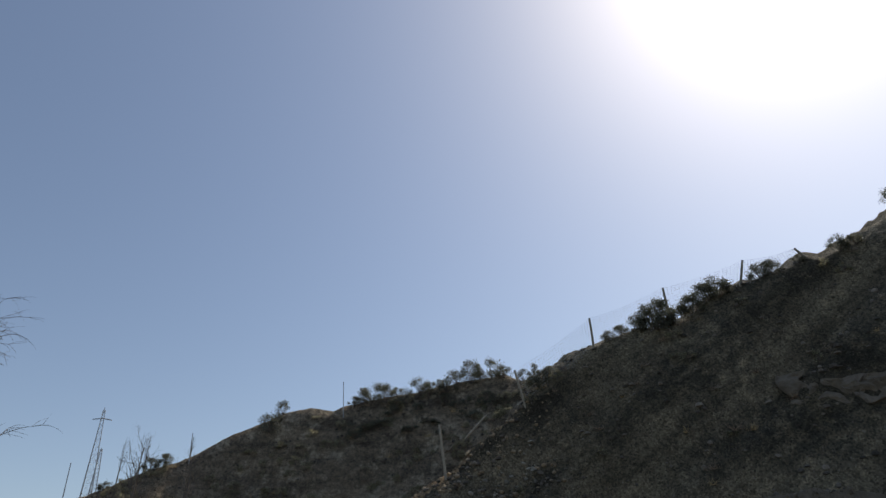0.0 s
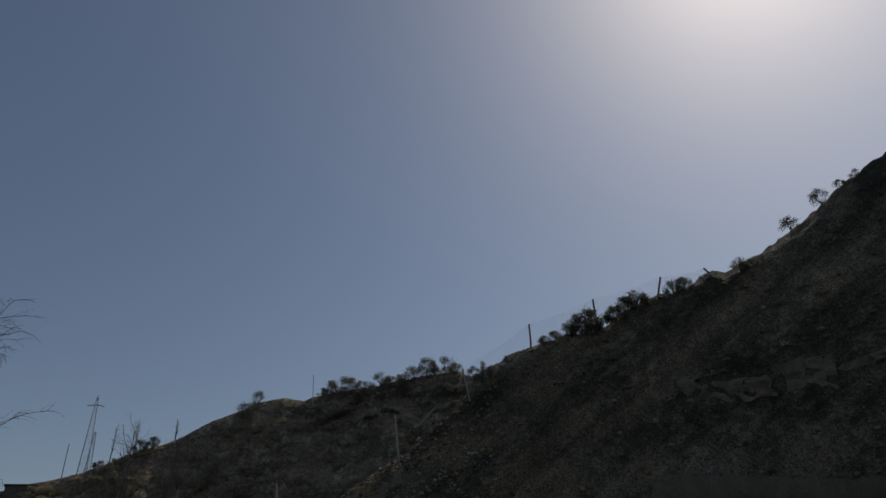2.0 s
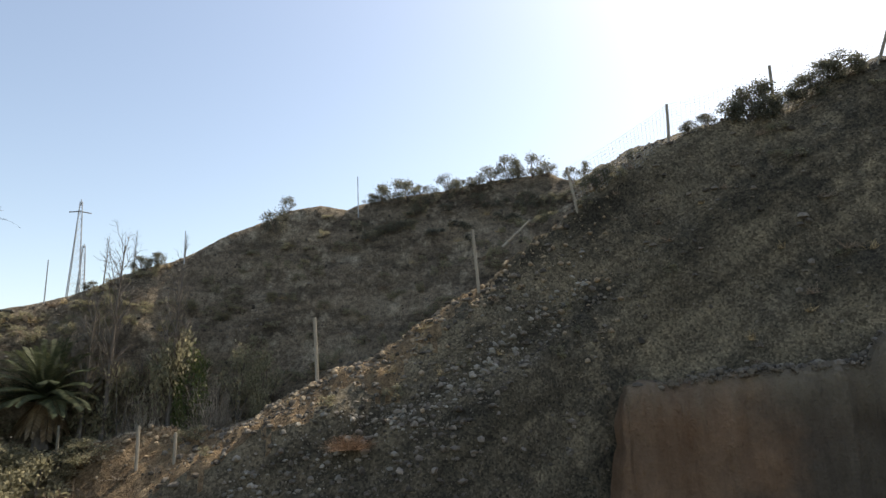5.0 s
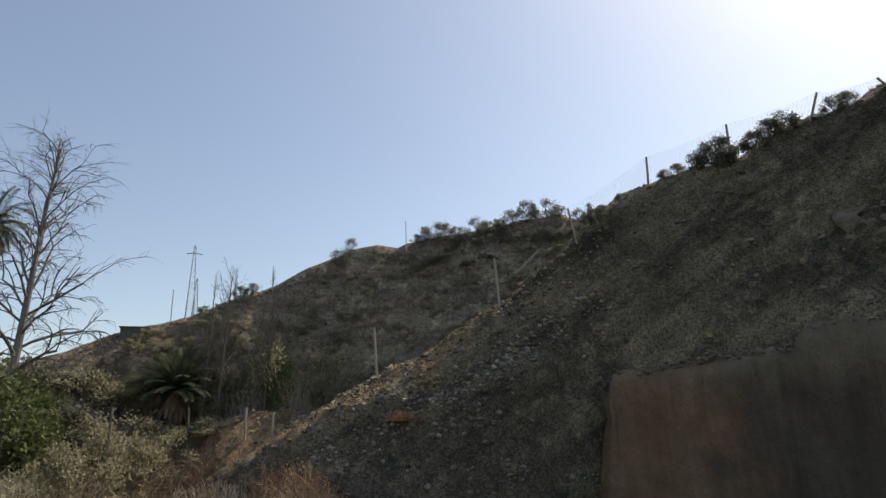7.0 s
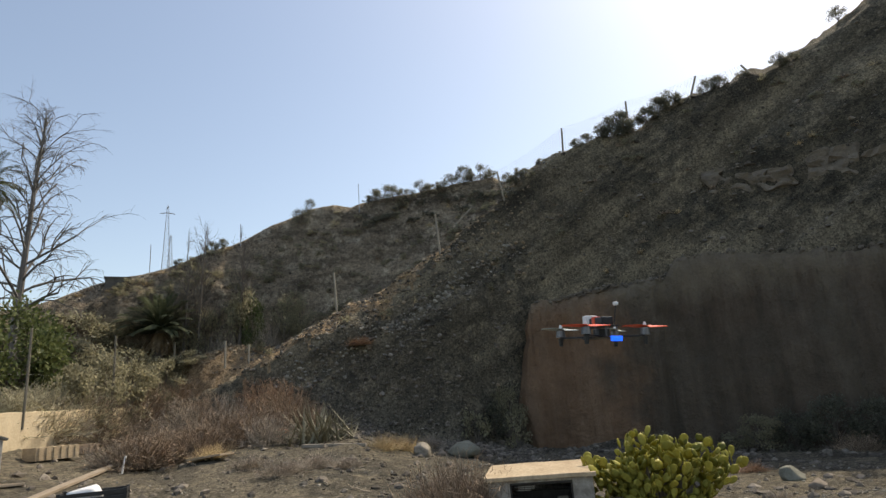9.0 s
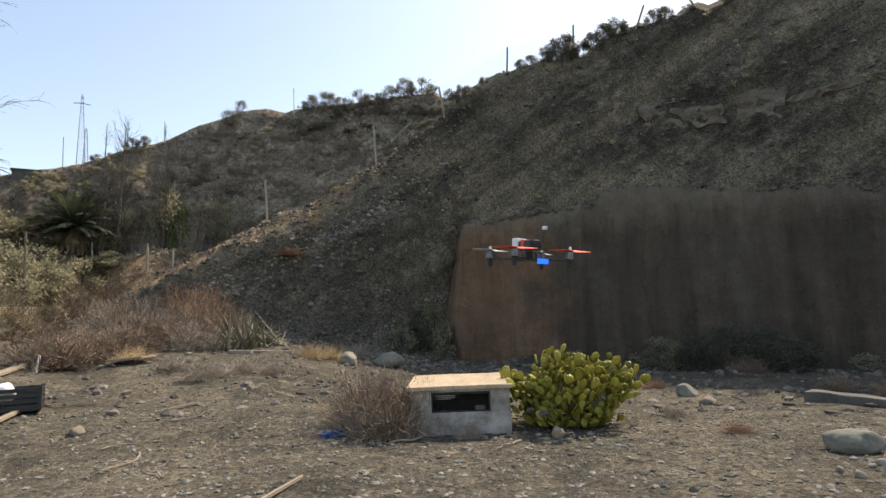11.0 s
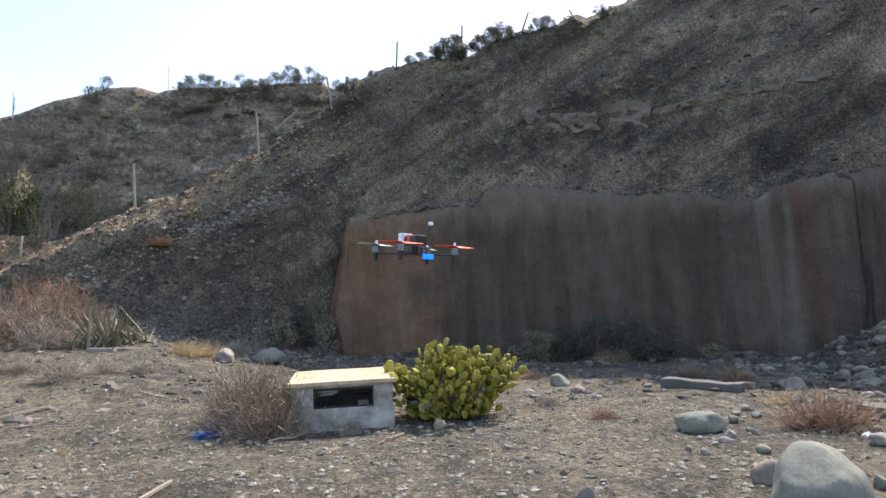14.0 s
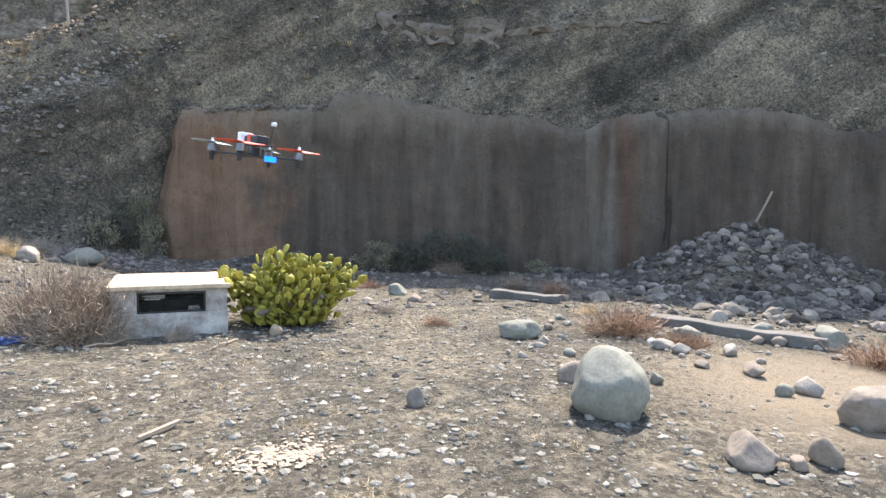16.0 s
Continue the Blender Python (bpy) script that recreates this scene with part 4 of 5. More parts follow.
def lower_rib():
    """A second line of stones below the edge, down the scree."""
    rng = np.random.default_rng(44)
    n = 900
    az = rng.uniform(-21, 2, n)
    f = np.interp(az, [-21, -12, 2], [0.25, 0.5, 0.8]) + rng.normal(0, 0.06, n)
    foot, edge = np.interp(az, FOOT_AZ, FOOT_R), np.interp(az, EDGE_AZ, EDGE_R)
    r = foot + f * (edge - foot)
    x, y = r * np.sin(np.radians(az)), r * np.cos(np.radians(az))
    scatter("lower_rib_stones", PALE_PEBBLE, np.stack([x, y, height(x, y)], 1), heavy_tail(n, 0.02, 0.13, 45, 5), "pale stones in a line down the scree", "scree", 6, 1, 46)


def rim_crust():
    """Crumbling pale crust along the broken rim of the cut face."""
    rng = np.random.default_rng(61)
    n = 520
    az = np.where(rng.uniform(0, 1, n) < 0.72, rng.uniform(4.5, 15.5, n), rng.uniform(16, 50, n))
    rf = np.interp(az, FOOT_AZ, FOOT_R)
    z = EYE + rf * np.tan(np.radians(np.interp(az, TOP_AZ, TOP_EL))) + rng.uniform(-0.07, 0.07, n)
    r = rf + rng.uniform(0.04, 0.5, n)
    a = np.radians(az)
    scatter("rim_crust", OLD_CUT, np.stack([r * np.sin(a), r * np.cos(a), z], 1), heavy_tail(n, 0.02, 0.1, 62, 3), "pale crumbling crust along the cliff rim", "crust", 9, 1, 63, 0.85)


rim_debris()
rib_stones()
lower_rib()
rim_crust()

# pale faces of an older cut, high on the slope
for az, el, w, h, seed in ((21.4, 17.2, 0.55, 1.1, 1), (23.8, 16.6, 1.5, 0.85, 2), (26.0, 16.5, 1.2, 0.85, 8), (30.3, 16.4, 1.5, 1.25, 3), (33.6, 16.7, 1.6, 0.34, 4), (37.0, 16.9, 1.7, 0.3, 5), (40.8, 17.1, 1.8, 0.32, 6),
                           (45.0, 17.2, 1.1, 0.2, 7)):
    r = 22.5
    while height(r * math.sin(radians(az)), r * math.cos(radians(az))) < EYE + r * math.tan(radians(el)) and r < 27:
        r += 0.05
    x, y = r * math.sin(radians(az)), r * math.cos(radians(az))
    bm = slab_mesh(w, 0.9, h, 0.05, 0, 0.45, -h / 2)
    bmesh.ops.subdivide_edges(bm, edges=[e for e in bm.edges if e.calc_length() > 0.3], cuts=9, use_grid_fill=True)
    for v in bm.verts:
        p = v.co * 2.1 + Vector((seed * 7, 0, 0))
        v.co += Vector((0.34 * noise.noise(p), 0.2 * noise.noise(p * 1.7 + Vector((0, 9, 0))), 0.2 * noise.noise(p + Vector((5, 0, 3)))))
    ob = tagged(part("outcrop", bm, OLD_CUT), "pale brown rock face standing out of the slope", "rock", "outcrops")
    ob.matrix_basis = pose(x * (r - 0.07) / r, y * (r - 0.07) / r, EYE + r * math.tan(radians(el)), -8, 0, -az)

# ---- kerbs and channel at the foot of the rubble ----
for az0, az1, r0, r1, h in ((31.6, 38.0, 13.4, 12.6, 0.17), (46.0, 60.0, 10.3, 9.4, 0.16)):
    a, b = Vector(spot(az0, r0)), Vector(spot(az1, r1))
    d = b - a
    bm = slab_mesh(d.length, 0.28, h + 0.15, 0.025, 0, 0, -0.15)
    bmesh.ops.subdivide_edges(bm, edges=[e for e in bm.edges if e.calc_length() > 1], cuts=14)
    for v in bm.verts:
        v.co += Vector((0, noise.noise(v.co * 2.0), noise.noise(v.co * 2.7))) * 0.03
    ob = tagged(part("kerb", bm, GREY_CONCRETE), "broken grey concrete kerb half buried in gravel", "kerb", "kerbs")
    ob.matrix_basis = pose(*((a + b) / 2), 0, 0, math.degrees(math.atan2(d.y, d.x)))

# ---- bushes ----
brown = Kinds([lambda s=s: dry_bush(TWIG, "brown leafless dry bush on stony ground", s, 470, forks=4, width=0.0055) for s in (1, 2, 3)])
grey = Kinds([lambda s=s: dry_bush(TWIG_GREY, "grey leafless dry bush on stony ground", s, 430, forks=4, width=0.0055) for s in (4, 5)])
rust = Kinds([lambda s=s: dry_bush(TWIG_RUST, "rust-brown dry bush on gravel", s, 470, 0.9, 0.0055, 4) for s in (6, 7)])
straw = Kinds([lambda s=s: dry_bush(STRAW, "straw-yellow dry grass tuft", s, 420, 0.7, 0.004, 1) for s in (8, 9)])
dusty = Kinds([lambda s=s: leafy("shrub", BARK, LEAF_DUSTY, "dusty olive shrub on the slope", "shrub", s, 2200, 0.05, 14, 0.92, 0.85, 0.025) for s in (10, 11, 12)])
olive = Kinds([lambda s=s: leafy("shrub", BARK, LEAF_RIDGE, "dark green shrub on the hill, also filling in shade below the cliff", "shrub", s, 2800, 0.052, 19, 0.92, 0.85, 0.025) for s in (13, 14, 15)])
green = Kinds([lambda s=s: leafy("shrub", BARK, LEAF_GREEN, "bright green leafy bush behind the fence", "shrub", s, 2600, 0.05, 12, 0.85, 0.9, 0.03) for s in (16, 17)])
ridge = Kinds([lambda s=s: leafy("tree", BARK, LEAF_RIDGE, "small dark tree on the hill crest", "tree", s, 1500, 0.055, 15, 0.94, 0.95, 0.025) for s in (18, 19, 20, 21)])
tuft = Kinds([lambda s=s, m=m: dry_bush(m, "small dry tuft on the stony slope", s, 44, 0.8, 0.012, 2, 2) for s, m in ((31, TWIG), (32, TWIG_GREY), (33, STRAW))])
low = Kinds([lambda s=s: leafy("shrub", BARK, LEAF_DUSTY, "low dusty shrub on the slope", "shrub", s, 420, 0.1, 8, 0.95, 0.85, 0.025) for s in (34, 35)])
rnd = random.Random(77)


def grow(kind, az, r, w, h, dz=-0.03):
    x, y, z = spot(az, r)
    k = reach(az, r) / r
    return kind.put(x, y, z + dz, sx=w * k, sz=h * k, turn=rnd.uniform(0, 360))


# beside the box, and before the cliff
for kind, az, r, w, h in [
        (brown, -4.3, 9.4, 1.25, 1.45), (brown, -7.2, 9.8, 1.2, 1.3), (grey, -5.6, 9.2, 0.95, 0.95), (brown, -3.0, 9.0, 0.7, 0.8), (brown, -3.9, 9.0, 1.15, 1.3), (brown, -5.9, 9.5, 1.2, 1.5), (grey, -2.6, 8.75, 0.35, 0.35), (grey, 3.0, 8.65, 0.4, 0.4),
        (rust, 43.6, 9.2, 1.3, 0.8), (rust, 49.3, 8.7, 0.7, 0.35), (straw, 40.7, 11.3, 0.6, 0.45), (rust, 63.8, 8.6, 1.0, 0.6), (brown, 33.8, 15.6, 0.8, 0.6),
        (rust, 26.2, 9.4, 0.5, 0.35), (grey, 21.5, 10.6, 0.5, 0.35), (rust, 37.5, 14.6, 0.8, 0.6), (rust, 19.8, 15.0, 0.7, 0.4),
        (straw, -11.5, 17.2, 1.3, 0.8), (straw, -9.3, 17.6, 1.0, 0.9), (grey, -7.0, 18.6, 0.8, 0.6), (grey, -17.5, 15.0, 1.1, 0.55), (grey, -20.5, 14.2, 1.2, 0.5),
        (grey, -15.0, 14.6, 0.8, 0.4), (grey, -23.0, 15.5, 1.0, 0.5)]:
    grow(kind, az, r, w, h)


def far_bush(mat, label, seeds):
    return Kinds([lambda s=s: dry_bush(mat, label, s, 420, 0.85, 0.006, 4, 2, 1.0) for s in seeds])


brown_far = far_bush(TWIG, "brown leafless dry bush below the bank", (51, 52, 53))
grey_far = far_bush(TWIG_GREY, "grey leafless dry bush below the bank", (54, 55, 56))
rust_far = far_bush(TWIG_RUST, "rust-brown dry bush below the bank", (57, 58))
pale_grass = far_bush(GRASS, "pale grey-green dry grass behind the low wall", (71, 72))
DISTANT = {brown: brown_far, grey: grey_far, rust: rust_far}


def grow_to(kind, az, r, w, top):
    """A bush whose top reaches an elevation seen from the first standpoint."""
    x, y, z = spot(az, r)
    return grow(DISTANT.get(kind, kind), az, r, w, max(0.5, (EYE + reach(az, r) * math.tan(radians(top)) - z) * 1.25 * r / reach(az, r)))


for kind, az, r, w, top in [
        (brown, -31.6, 16.6, 2.0, 1.0), (brown, -29.3, 17.2, 1.8, 1.2), (grey, -33.0, 16.4, 1.3, 0.2), (brown, -25.9, 19.0, 2.0, 2.4), (brown, -23.4, 19.4, 2.0, 2.7), (brown, -20.8, 21.4, 2.1, 4.2),
        (rust, -20.4, 22.6, 1.9, 4.7), (rust, -22.6, 22.6, 1.8, 4.9), (brown, -26.6, 21.6, 1.9, 4.2), (grey, -28.2, 20.6, 1.6, 3.4), (brown, -18.5, 20.6, 1.6, 2.4), (grey, -24.8, 21.0, 1.5, 3.6),
        (rust, -13.1, 23.0, 1.1, 6.8), (brown, -29.0, 23.4, 1.9, 5.0), (grey, -31.0, 23.2, 1.6, 4.6), (brown, -33.4, 22.0, 2.0, 4.8), (grey, -36.0, 20.8, 2.0, 4.4), (grey, -37.4, 19.4, 1.5, 4.2), (brown, -35.4, 20.2, 1.7, 4.4), (grey, -33.4, 21.2, 1.7, 4.6), (brown, -31.6, 21.9, 1.7, 4.4),
        (brown, -27.4, 18.2, 1.6, 1.0), (grey, -21.6, 18.6, 1.5, 1.2), (straw, -26.0, 17.4, 1.2, -0.8), (straw, -37.0, 22.0, 1.6, 4.0)]:
    grow_to(kind, az, r, w, top)
for k in range(26):
    az = -42.0 + 0.5 * k + rnd.uniform(-0.4, 0.4)
    grow_to(pale_grass, az, float(np.interp(az, FOOT_AZ, PLAN_FOOT)) + rnd.uniform(1.2, 2.6), rnd.uniform(1.3, 2.0), rnd.uniform(3.4, 5.6))
# green and dusty growth behind the low wall and in the hollow
for kind, az, r, w, top in [
        (dusty, -36.6, 20.0, 1.7, 4.6), (dusty, -34.6, 21.0, 1.8, 5.0), (dusty, -32.4, 21.8, 1.7, 4.8), (dusty, -30.2, 22.8, 1.6, 5.0), (green, -44.5, 21.0, 2.6, 9.4), (green, -41.6, 20.6, 2.6, 8.8), (green, -38.8, 21.4, 2.2, 7.4), (olive, -37.0, 23.0, 2.2, 6.8), (dusty, -35.0, 22.6, 2.0, 6.0), (dusty, -32.8, 23.4, 2.0, 6.0),
        (dusty, -31.2, 24.0, 1.7, 5.6), (olive, -29.4, 24.2, 1.6, 5.8), (dusty, -27.9, 24.3, 1.3, 6.2), (dusty, -36.4, 25.6, 2.2, 8.8), (dusty, -34.2, 26.0, 2.2, 8.4), (dusty, -28.4, 26.2, 1.7, 8.6),
        (dusty, -26.8, 26.2, 1.6, 8.8), (grey, -25.2, 26.4, 1.8, 9.6), (dusty, -23.6, 26.4, 1.7, 10.6), (green, -23.0, 26.2, 1.2, 9.6), (grey, -21.6, 26.4, 1.6, 10.2), (dusty, -20.2, 26.4, 1.3, 10.0),
        (olive, -40.0, 26.0, 2.6, 9.0), (dusty, -43.0, 26.0, 2.6, 9.4), (dusty, -46.5, 22.0, 2.6, 8.4), (dusty, -18.4, 26.4, 1.2, 10.0), (dusty, -32.4, 26.4, 1.8, 8.2), (dusty, -38.4, 26.4, 2.4, 9.2)]:
    grow_to(kind, az, r, w, top)
# low growth on the slopes
for k in range(120):
    az = rnd.uniform(-26, 60)
    re = float(np.interp(az, EDGE_AZ, PLAN_EDGE))
    grow((low, tuft, tuft, low, tuft)[k % 5], az, rnd.uniform(re - 2.2 if az > 0 else re - 2.6, re - 0.1), rnd.uniform(0.3, 0.7), rnd.uniform(0.2, 0.45))
for k in range(90):
    az = rnd.uniform(-38, 3)
    grow((tuft, low, tuft)[k % 3], az, rnd.uniform(26.8, 29.4), rnd.uniform(0.3, 0.6), rnd.uniform(0.2, 0.35))
# dark growth against the end of the cliff
for kind, az, r, w, top in ((dusty, 0.0, 22.8, 1.4, 0.4), (olive, -1.2, 22.6, 1.1, -0.6), (low, -2.8, 21.8, 1.0, -0.6), (low, 0.9, 21.6, 0.9, -1.6)):
    grow_to(kind, az, r, w, top)
weed = Kinds([lambda s=s, m=m: dry_bush(m, "low dry weed on the gravel", s, 64, 0.9, 0.006, 2, 2) for s, m in ((41, STRAW), (42, TWIG_GREY), (43, STRAW))])
for k in range(130):
    grow(weed, rnd.uniform(-45, 45), rnd.uniform(3.2, 12.5), rnd.uniform(0.16, 0.42), rnd.uniform(0.07, 0.2))
# Shrubs added at the cliff foot, standing in for a dark shaded hollow.
for az, r, w, top, kind in ((20.8, 21.0, 1.5, -3.0, dusty), (23.4, 21.2, 1.3, -2.7, olive), (26.0, 20.9, 1.6, -2.2, olive), (29.0, 20.8, 1.5, -2.6, olive), (31.2, 20.5, 1.4, -3.2, olive), (27.4, 20.3, 1.2, -3.8, brown), (19.0, 21.4, 1.0, -4.0, low), (36.0, 20.2, 1.0, -4.4, low), (12.5, 22.0, 0.9, -3.6, low)):
    grow_to(kind, az, r, w, top)
# crest of the near slope
for az, w, h in [(9.6, 0.6, 0.45), (10.6, 0.7, 0.5), (12.2, 0.8, 0.7), (13.2, 1.1, 1.2), (14.2, 1.2, 1.3), (15.4, 1.2, 1.1), (16.6, 1.0, 0.9), (17.8, 1.1, 0.9), (18.9, 1.1, 0.9), (22.3, 0.8, 0.7), (23.2, 0.8, 0.6),
                 (6.0, 0.5, 0.4), (3.6, 0.6, 0.6), (4.2, 0.5, 0.4), (28.3, 0.7, 0.7), (29.4, 0.6, 0.5), (2.8, 0.7, 0.6), (25.2, 0.5, 0.4)]:
    grow(olive, az, float(np.interp(az, EDGE_AZ, PLAN_EDGE)) + 0.1, w * 1.1, h, -0.18 * h)
for az, w, h in ((33.3, 0.75, 0.7), (36.3, 0.8, 0.7), (38.1, 0.5, 0.4), (39.4, 0.5, 0.4)):
    grow(ridge, az, 29.4, w * 1.1, h * 1.1)
# crest of the far hill
for az, w, h in [(-18.1, 0.9, 1.2), (-17.3, 0.6, 0.8), (-11.9, 0.7, 0.6), (-11.2, 0.8, 0.75), (-10.2, 1.15, 1.15), (-9.1, 0.95, 0.95), (-8.2, 0.6, 0.55), (-7.4, 0.75, 0.8), (-6.4, 0.85, 0.85), (-5.6, 0.7, 0.9),
                 (-4.9, 0.55, 0.5), (-4.2, 0.9, 0.75), (-3.2, 0.95, 1.0), (-2.0, 0.85, 1.5), (-1.2, 0.7, 1.0), (-0.2, 1.25, 1.35), (0.7, 0.8, 0.9), (2.6, 0.7, 0.8), (3.3, 0.6, 0.7)]:
    grow(ridge, az + rnd.uniform(-0.15, 0.15), 29.5 + rnd.uniform(-0.2, 0.2), w * rnd.uniform(1.0, 1.2), h * rnd.uniform(0.7, 0.9), -0.1 * h)
for k in range(26):
    grow(ridge, -12.2 + 0.56 * k + rnd.uniform(-0.2, 0.2), 29.0 + rnd.uniform(-0.5, 0.3), rnd.uniform(0.4, 0.8), rnd.uniform(0.25, 0.5), -0.06)
for k in range(170):
    az = rnd.uniform(-34, 3)
    grow((low, dusty)[k % 6 == 0], az, rnd.uniform(26.2, 29.2), rnd.uniform(0.25, 0.6), rnd.uniform(0.18, 0.42))
for az, w, h in ((-26.5, 0.7, 0.5), (-25.6, 0.6, 0.5), (-29.3, 0.5, 0.35)):
    grow(olive, az, 29.5, w, h)


# ---- low cream wall with its fence ----
def wall_r(az):
    """Distance of the low wall's face on a bearing: it runs straight away from the viewer."""
    return 12.6 / math.sin(radians(-az))


def on_wall(az, el):
    r = wall_r(az) + 0.12
    return Vector((r * math.sin(radians(az)), r * math.cos(radians(az)), EYE + r * math.tan(radians(el))))


def low_wall():
    a, b = on_wall(-50.0, 0), on_wall(-28.2, 0)
    d = b - a
    bm = slab_mesh(d.length, 0.2, 1.0, 0.015, d.length / 2, 0.1, 0)
    bmesh.ops.subdivide_edges(bm, edges=[e for e in bm.edges if e.calc_length() > 2], cuts=40)
    for v in bm.verts:
        f = min(max(v.co.x / d.length, 0), 1)
        top = EYE + 0.66 + 0.21 * f
        foot = EYE - 1.0
        v.co.z = foot + (top - foot) * v.co.z + (0.025 * noise.noise(v.co * 1.7) if v.co.z > 0.5 else 0)
    ob = tagged(part("low_wall", bm, CREAM), "low cream plastered boundary wall with stains", "wall")
    ob.matrix_basis = pose(a.x, a.y, 0, 0, 0, math.degrees(math.atan2(d.y, d.x)))


P = ray_spot
low_wall()


def fence(name, label, posts, radius, mat, net_rows, pitch, lean=None, wire=0.003):
    """Posts given as foot and head; a wire net hangs between their heads and feet."""
    root = tagged(new(name), label, "fence")
    for foot, head in posts:
        tube_part("post", [foot - (head - foot) * 0.08, (foot + head) / 2 + Vector((0.01, 0, 0)), head], radius, radius * 0.9, mat, root, sides=8)
    s = Sticks()
    for (f0, h0), (f1, h1) in zip(posts, posts[1:]):
        n = max(2, int((f1 - f0).length / pitch))
        for k in range(n + 1):
            t = k / n
            sag = 0.1 * 4 * t * (1 - t)
            foot, head = f0.lerp(f1, t), h0.lerp(h1, t) - Vector((0, 0, sag))
            s.stick(foot, head, wire, wire, 3)
        for j in range(net_rows + 1):
            u = j / net_rows
            pts = []
            for k in range(9):
                t = k / 8
                sag = 0.1 * 4 * t * (1 - t) * u
                pts.append(f0.lerp(f1, t).lerp(h0.lerp(h1, t), u) - Vector((0, 0, sag)))
            s.line(pts, wire, wire, 3)
    s.make("wire_net", WIRE, root, "thin sagging wire net")
    return root


fence("garden_fence", "weathered posts with wire net on the low wall",
      [(on_wall(a, 1.4), on_wall(a, e)) for a, e in ((-46.4, 9.2), (-39.8, 8.5), (-33.9, 7.85), (-29.35, 7.2))], 0.036, DARK_POST, 4, 2.0, wire=0.0007)
fence("crest_fence", "leaning posts with wire net along the slope crest",
      [(P(2.0, 17.9, 26.0), P(1.45, 21.6, 26.0)), (P(8.2, 22.3, 26.5), P(8.4, 24.7, 26.5)), (P(14.7, 23.2, 26.6), P(14.9, 25.9, 26.6)), (P(20.4, 24.2, 26.7), P(21.5, 26.5, 26.5)),
       (P(26.2, 25.0, 26.9), P(25.4, 26.3, 26.7))], 0.045, POST, 14, 0.13)
for az, top, foot, r in ((-15.4, 13.1, 8.6, 24.9), (-5.15, 18.2, 14.3, 25.3)):
    ob = tube_part("fence_post", [P(az + 0.2, foot, r), P(az + 0.1, (top + foot) / 2, r), P(az, top, r)], 0.05, 0.045, POST)
    tagged(ob, "bare weathered fence post on the scree slope", "post", "slope posts")
ob = tube_part("fence_post", [P(-3.2, 17.0, 25.7), P(-1.3, 18.6, 25.6)], 0.04, 0.035, POST)
tagged(ob, "fallen timber post lying on the slope", "post", "slope posts")
for az, top, foot in ((-25.2, 7.2, 5.2), (-23.2, 6.8, 4.6)):
    ob = tube_part("stake", [P(az, foot - 1, 24.2), P(az, top, 24.2)], 0.045, 0.04, POST)
    tagged(ob, "short timber stake in the bank", "stake", "stakes")


# ---- trees of the hollow ----
def bare_tree(label, az, r, tall, seed, girth=0.11, levels=5, droop=0.0, bark=None, limb_count=34):
    rnd = random.Random(seed)
    x, y, z = spot(az, r)
    bark = bark or DEAD_BARK
    tree = thing("bare_tree", pose(x, y, z), label, "tree")
    trunk = Sticks()

    def branch(p, d, length, rad, level, out):
        pts, c = [p], p
        for _ in range(4):
            d = (d + rand_dir(rnd) * 0.16 + Vector((0, 0, 0.05 if level < 2 else -droop * level * 0.5))).normalized()
            c = c + d * length / 4
            pts.append(c)
        out.line(pts, rad, rad * 0.6, 6 if level < 2 else 4)
        if level >= levels or rad < 0.004:
            return
        for _ in range(rnd.randint(2, 3) + (1 if level > 1 else 0)):
            q = pts[rnd.randint(1 if level > 1 else 2, 4)]
            e = (d + rand_dir(rnd, -0.3) * rnd.uniform(0.6, 1.05)).normalized()
            branch(q, e, length * rnd.uniform(0.5, 0.72), rad * rnd.uniform(0.42, 0.6), level + 1, out)

    top = Vector((0.06 * tall, 0, tall * 0.97))
    pts = [Vector((0, 0, -0.4)), Vector((0.02 * tall, 0, tall * 0.2)), Vector((0.028 * tall, 0.02, tall * 0.42)), Vector((0.04 * tall, 0, tall * 0.7)), top]
    trunk.line(pts, girth, girth * 0.16, 8)
    for k in range(limb_count):
        limbs = Sticks()
        f = 0.32 + 0.66 * (k / (limb_count - 1)) ** 0.9
        i = min(3, int(f * 4))
        q = pts[i].lerp(pts[i + 1], f * 4 - i)
        a = k * 2.4 + rnd.uniform(-0.4, 0.4)
        low = droop > 0 and f < 0.55
        d = Vector((math.cos(a), math.sin(a) * 0.8, rnd.uniform(0.5, 1.3) if low else rnd.uniform(1.5, 3.6))).normalized()
        branch(q, d, tall * (0.2 if low else 0.27 - 0.17 * f) * rnd.uniform(0.7, 1.15), girth * (0.42 - 0.3 * f), 2, limbs)
        limbs.make("limb", bark, tree)
    trunk.make("trunk", bark, tree)
    return tree


bare_tree("tall leafless grey tree behind the fence", -41.3, 24.6, 11.0, 4, 0.19, 5, 0.07)
for az, r, top, seed in ((-27.7, 25.6, 17.2, 7), (-24.2, 25.8, 16.0, 8), (-28.8, 25.4, 14.0, 13)):
    bare_tree("slender half-bare tree rising from the hollow", az, r, EYE + reach(az, r) * math.tan(radians(top)) - spot(az, r)[2], seed, 0.075, 4, bark=BARK, limb_count=26)
for az, r, tall, seed in ( (-27.0, 29.5, 1.4, 9), (-28.6, 29.5, 1.6, 10), (-24.0, 29.5, 0.9, 11), (-26.0, 26.6, 2.4, 12)):
    bare_tree("thin leafless tree in the hollow", az, r, tall, seed, 0.05 if tall > 2 else 0.025, 4, bark=BARK, limb_count=16)


